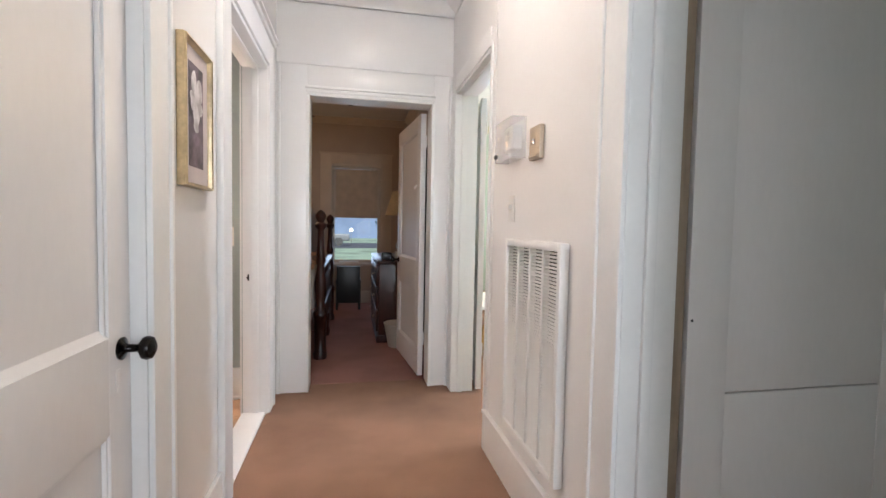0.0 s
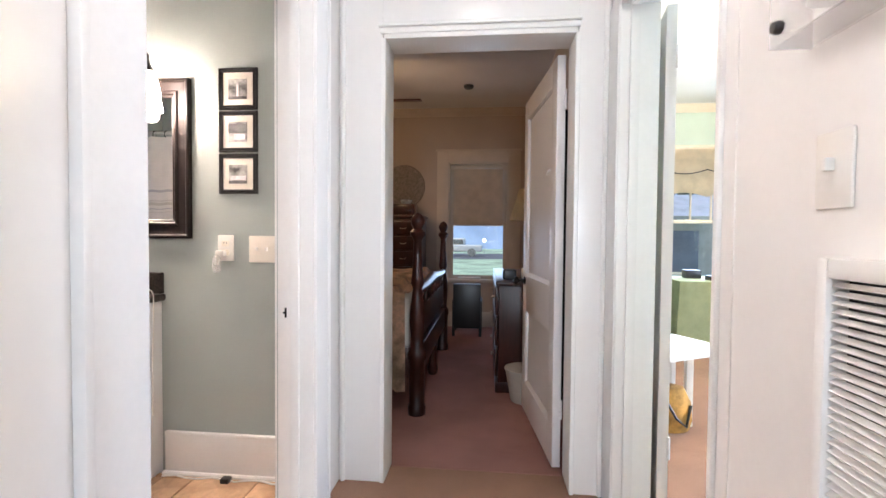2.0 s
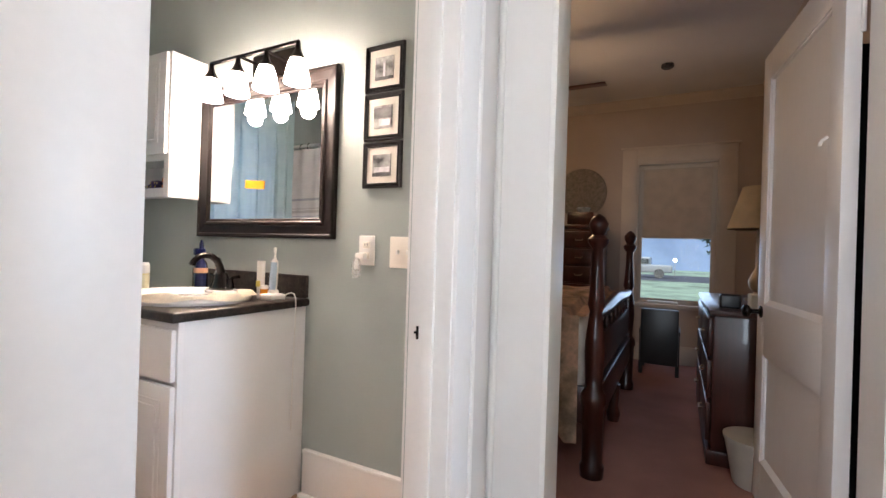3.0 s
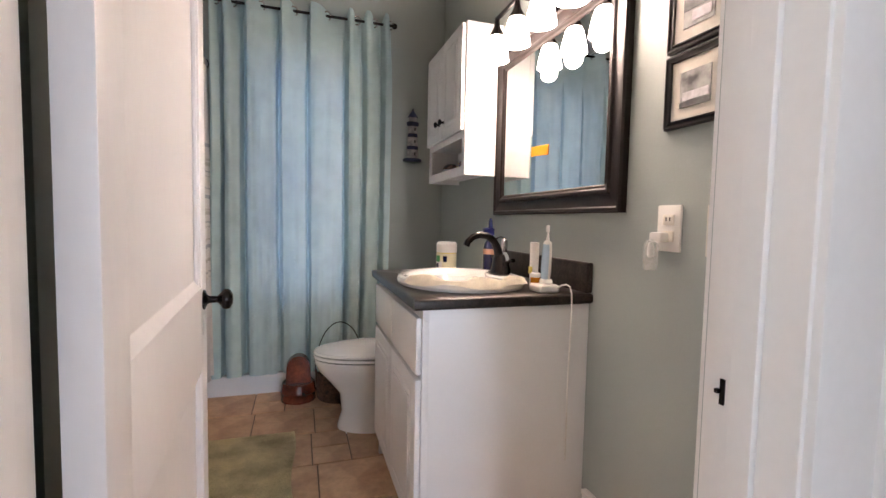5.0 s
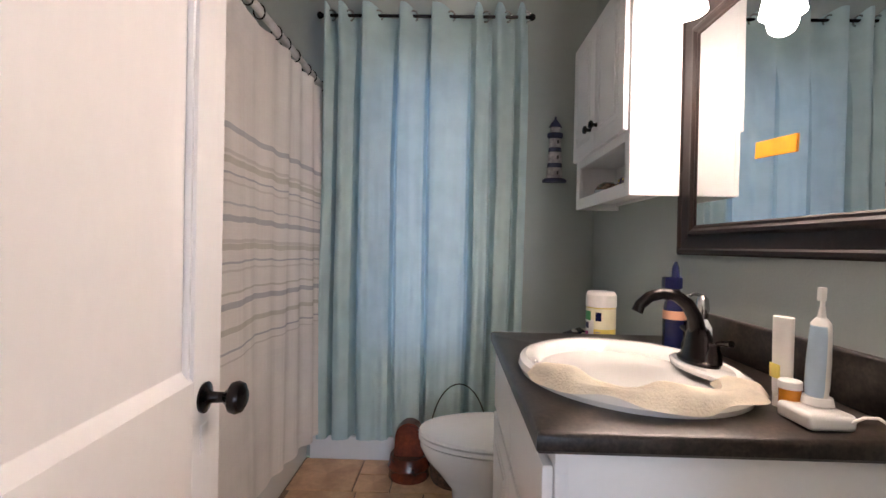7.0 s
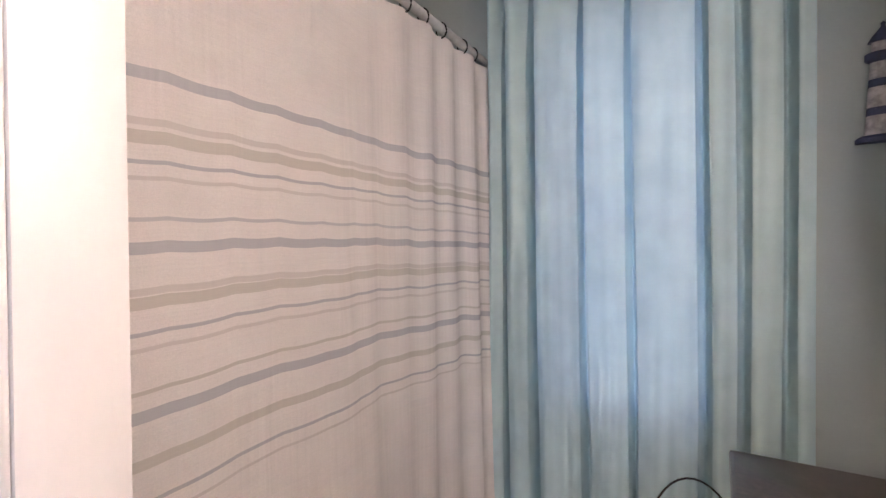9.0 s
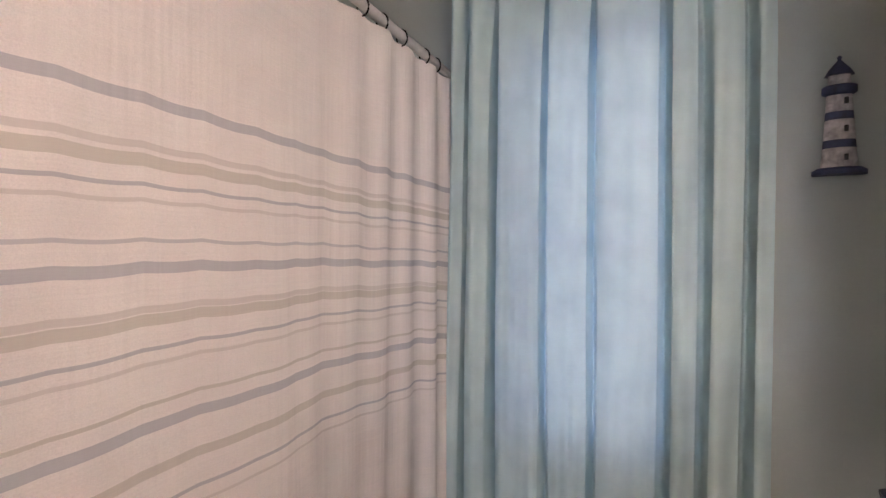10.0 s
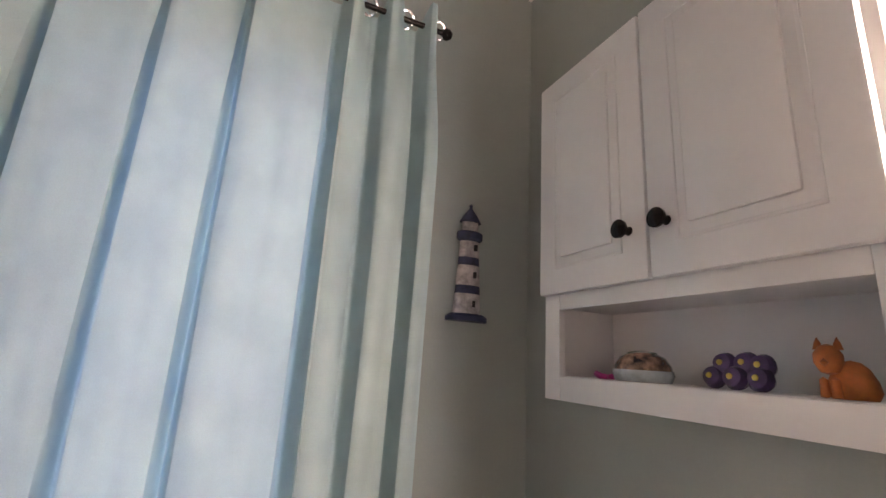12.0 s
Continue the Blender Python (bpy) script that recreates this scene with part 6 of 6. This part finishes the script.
part("globe", lathe([(0.05, -0.045), (0.075, -0.07), (0.09, -0.11), (0.06, -0.16), (0, -0.175)], 24), FANGLOW, fan, "lit glass globe")
# Added warm fill for the green room; its source is out of view.
bulb("green_room_fill", (2.6, 4.4, 2.40), 70, (1.0, 0.78, 0.5), 0.1)
bulb("fan_bulb", (-0.90, 5.06, 2.02), FAN_W, (1.0, 0.63, 0.34), 0.15)
smoke = thing("smoke_detector", Matrix.Translation((0.18, 5.9, H)), "small round smoke detector on the ceiling", "smoke detector")
part("body", lathe([(0, 0), (0.05, 0), (0.05, -0.02), (0.04, -0.03), (0, -0.032)], 20), PHOTOD, smoke)

# ---- green room ----
gt = thing("skirted_table", Matrix.Translation((2.85, 6.28, 0)), "table covered with green cloth to the floor", "table")
part("tabletop", box(-0.5, 0.5, -0.33, 0.33, 0.66, 0.685, 0.005), TABLEW, gt)
for x in (-0.45, 0.45):
    for y in (-0.28, 0.28):
        part("leg", box(x - 0.02, x + 0.02, y - 0.02, y + 0.02, 0, 0.66, 0.003), TABLEW, gt)


def skirt_f(u, v):
    per = [(-0.5, -0.33), (0.5, -0.33), (0.5, 0.33), (-0.5, 0.33), (-0.5, -0.33)]
    s = u * 4
    k = min(3, int(s))
    p, q = per[k], per[k + 1]
    f = s - k
    k2 = 1.02 + 0.09 * v + 0.035 * v * math.sin(u * 75)
    return (2.85 + (p[0] + (q[0] - p[0]) * f) * k2, 6.28 + (p[1] + (q[1] - p[1]) * f) * k2, 0.69 - 0.67 * v)


cl_ = thing("table_cloth", I, "long green table cloth with soft folds", "table cloth")
part("skirt", sheet(160, 14, skirt_f, 0.004), TABLEG, cl_)
part("top_cover", box(2.34, 3.36, 5.945, 6.615, 0.6855, 0.692, 0.003), TABLEG, cl_)
for x, y, w, d, h in ((2.78, 6.1, 0.22, 0.12, 0.05), (2.62, 6.35, 0.16, 0.12, 0.09), (3.0, 6.2, 0.18, 0.2, 0.07)):
    solid("dark_box", box(x - w / 2, x + w / 2, y - d / 2, y + d / 2, 0.692, 0.692 + h, 0.01), BLACKP, "dark object lying on the green cloth", "box", "dark things on the table")
wt = thing("white_table", I, "low white table with pointed corner", "table")
part("tabletop", moved(box(-0.32, 0.32, -0.32, 0.32, 0.44, 0.468, 0.006), Matrix.Translation((1.45, 4.15, 0)) @ Matrix.Rotation(radians(28), 4, "Z")), TABLEW, wt)
for x, y in ((1.30, 3.95), (1.60, 4.0), (1.32, 4.34), (1.62, 4.30)):
    part("leg", box(x - 0.02, x + 0.02, y - 0.02, y + 0.02, 0.001, 0.44, 0.003), TABLEW, wt)
bg = lathe([(0, 0), (0.11, 0), (0.13, 0.06), (0.12, 0.17), (0.08, 0.25), (0, 0.27)], 20, Matrix.Translation((1.47, 3.95, 0.001)), 1.0, 0.7)
bag = thing("ochre_bag", I, "ochre fabric bag with dark strap under the white table", "bag")
part("body", bg, OCHRE, bag)
part("strap", tube([(1.42, 3.87, 0.20), (1.47, 3.84, 0.10), (1.53, 3.85, 0.05), (1.57, 3.89, 0.16)], 0.008, 8), BLACKP, bag)
# Unseen lamp body, added to go with the green room's warm fill.
gl2 = thing("added_ceiling_lamp", Matrix.Translation((2.6, 4.4, H)), "unseen round ceiling lamp added to warm the green room", "ceiling light")
part("dome", lathe([(0.15, -0.01), (0.145, -0.05), (0.10, -0.09), (0, -0.11)], 28), FANGLOW, gl2)
part("rim", lathe([(0, 0), (0.16, 0), (0.16, -0.012), (0, -0.012)], 28), BRASS, gl2)

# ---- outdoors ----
# Self-lit plane that stands in for haze and far trees.
structure("backdrop", box(-70, 70, 60, 60.5, -0.5, 16), HAZE, "glowing blue backdrop standing in for the hazy distance")
structure("ground", box(-250, 250, -250, 250, -0.62, -0.50), GRASS, "mown green lawn")


structure("road", box(-120, 120, 33.5, 43.5, -0.52, -0.49), ASPHALT, "grey asphalt road beyond the lawn")


def tree(x, y, h, seed):
    rng = random.Random(seed)
    t = thing("tree", Matrix.Translation((x, y, -0.5)), "dark leafy tree beyond the lawn", "tree", "trees beyond the lawn")
    bm = tube([(0, 0, 0), (0.1, 0.05, h * 0.2), (0.0, 0.1, h * 0.42), (0.15, 0, h * 0.7)], [h * 0.035, h * 0.028, h * 0.02, h * 0.008], 8)
    for k in range(5):
        a = rng.uniform(0, 6.28)
        z = h * rng.uniform(0.3, 0.5)
        bm = tube([(0, 0, z), (math.cos(a) * h * 0.12, math.sin(a) * h * 0.12, z + h * 0.1), (math.cos(a) * h * 0.25, math.sin(a) * h * 0.25, z + h * 0.18)], [h * 0.014, h * 0.009, h * 0.003], 6, bm=bm)
    part("trunk", bm, BARK, t)
    verts, faces = [], []
    for k in range(900):
        a, r = rng.uniform(0, 6.28), rng.random() ** 0.5
        z = rng.uniform(0.22, 1.0)
        rad = h * 0.36 * math.sin(math.pi * min(1, max(0.05, (z - 0.12) / 0.9))) ** 0.6 * r * (0.8 + 0.4 * math.sin(3 * a + seed + 5 * z))
        c = Vector((math.cos(a) * rad, math.sin(a) * rad, h * z))
        s = h * rng.uniform(0.02, 0.05)
        q = Euler((rng.uniform(0, 6), rng.uniform(0, 6), rng.uniform(0, 6))).to_matrix()
        n0 = len(verts)
        for p in ((-1, 0, 0), (0, -0.45, 0.1), (1, 0, 0), (0, 0.45, 0.1)):
            verts.append(c + q @ (Vector(p) * s))
        faces.append((n0, n0 + 1, n0 + 2, n0 + 3))
    me = bpy.data.meshes.new("crown")
    me.from_pydata(verts, [], faces)
    me.materials.append(LEAF)
    o = new("crown", me)
    o.parent = t


for i, (x, y, h) in enumerate(((3.6, 38, 8), (9, 41, 9), (-9, 44, 10), (14, 37, 8), (5.2, 46, 11))):
    tree(x, y, h, i)

car = thing("parked_car", Matrix.Translation((-2.3, 38, -0.5)), "white parked pickup seen across the lawn", "car")
part("body", box(-2.3, 2.3, -0.85, 0.85, 0.4, 0.95, 0.12, 3), CARPAINT, car)
part("cab", box(-1.0, 0.9, -0.78, 0.78, 0.93, 1.5, 0.18, 3), CARPAINT, car)
part("side_window", box(-0.85, 0.75, -0.79, -0.765, 1.02, 1.38, 0.02), PHOTO, car)
for x in (-1.45, 1.45):
    # Tyres coloured grey instead of black, to suggest haze over the lawn.
    w = part("wheel", lathe([(0.2, -0.1), (0.33, -0.1), (0.34, 0), (0.33, 0.1), (0.2, 0.1)], 24, Matrix.Translation((x, -0.78, 0.34)) @ Matrix.Rotation(radians(90), 4, "X")), PHOTO, car)
    part("rim", lathe([(0, -0.09), (0.2, -0.09), (0.2, 0.09), (0, 0.09)], 20, Matrix.Translation((x, -0.78, 0.34)) @ Matrix.Rotation(radians(90), 4, "X")), CHROME, w)
sl_ = thing("street_lamp", Matrix.Translation((0.13, 40, -2.1)), "street lamp with lit white head", "street lamp")
part("pole", tube([(0, 0, 0), (0, 0, 2.8)], 0.025, 8), ROD, sl_)
part("head", lathe([(0, -0.13), (0.1, -0.1), (0.13, 0), (0.08, 0.1), (0, 0.12)], 16, Matrix.Translation((0, 0, 2.9))), STREETG, sl_, "lit lamp head")
hs_ = thing("neighbour_house", I, "grey-blue neighbouring house with porch roof", "house")
part("wall", box(4.2, 9.5, 12.0, 12.3, -0.5, 1.55), SIDING, hs_)
part("roof", moved(box(3.9, 9.8, -0.7, 0.7, -0.04, 0.04), Matrix.Translation((0, 11.9, 1.85)) @ Matrix.Rotation(radians(24), 4, "X")), SIDING, hs_)
for x in (4.9, 5.9, 7.0):
    w = part("window", box(x - 0.3, x + 0.3, 11.97, 12.0, 0.35, 1.3, 0.01), HOUSEGL, hs_)
    part("frame", box(x - 0.36, x + 0.36, 11.98, 12.0, 0.29, 0.35, 0.004), TRIM, w)

# ---- bathroom floor tiles, each a piece of its own ----
bath_floor = bpy.data.objects["floor_bath"]
tile_mesh = {}


def tile(x0, x1, y0, y1):
    w, d = round(x1 - x0, 3), round(y1 - y0, 3)
    if (w, d) not in tile_mesh:
        b = box(-w / 2 + 0.003, w / 2 - 0.003, -d / 2 + 0.003, d / 2 - 0.003, -0.008, 0.0, 0.0022, 1)
        me = bpy.data.meshes.new("tile")
        b.to_mesh(me)
        b.free()
        me.materials.append(TILE)
        tile_mesh[(w, d)] = me
    o = new("tile", tile_mesh[(w, d)])
    o.parent = bath_floor
    o.location = ((x0 + x1) / 2, (y0 + y1) / 2, 0.0)


row = 0
x = XW + 0.017
while x < -0.375:
    x1 = min(x + 0.305, -0.374)
    y = 1.704 - (0.15 if row % 2 else 0.0)
    k = 0
    while y < YB - 0.02:
        wdt = 0.17 if (row + k) % 3 == 1 else 0.305
        ya, yb_ = max(y, 1.704), min(y + wdt, YB - 0.02)
        if yb_ - ya > 0.03:
            if wdt < 0.2 and x1 - x > 0.25:
                tile(x, x + (x1 - x) / 2, ya, yb_)
                tile(x + (x1 - x) / 2, x1, ya, yb_)
            else:
                tile(x, x1, ya, yb_)
        y += wdt
        k += 1
    if x > -1.4:
        y = 0.99
        while y < 1.70:
            yb_ = min(y + 0.305, 1.704)
            if yb_ - y > 0.02:
                tile(x, x1, y, yb_)
            y += 0.305
    x = x1
    row += 1
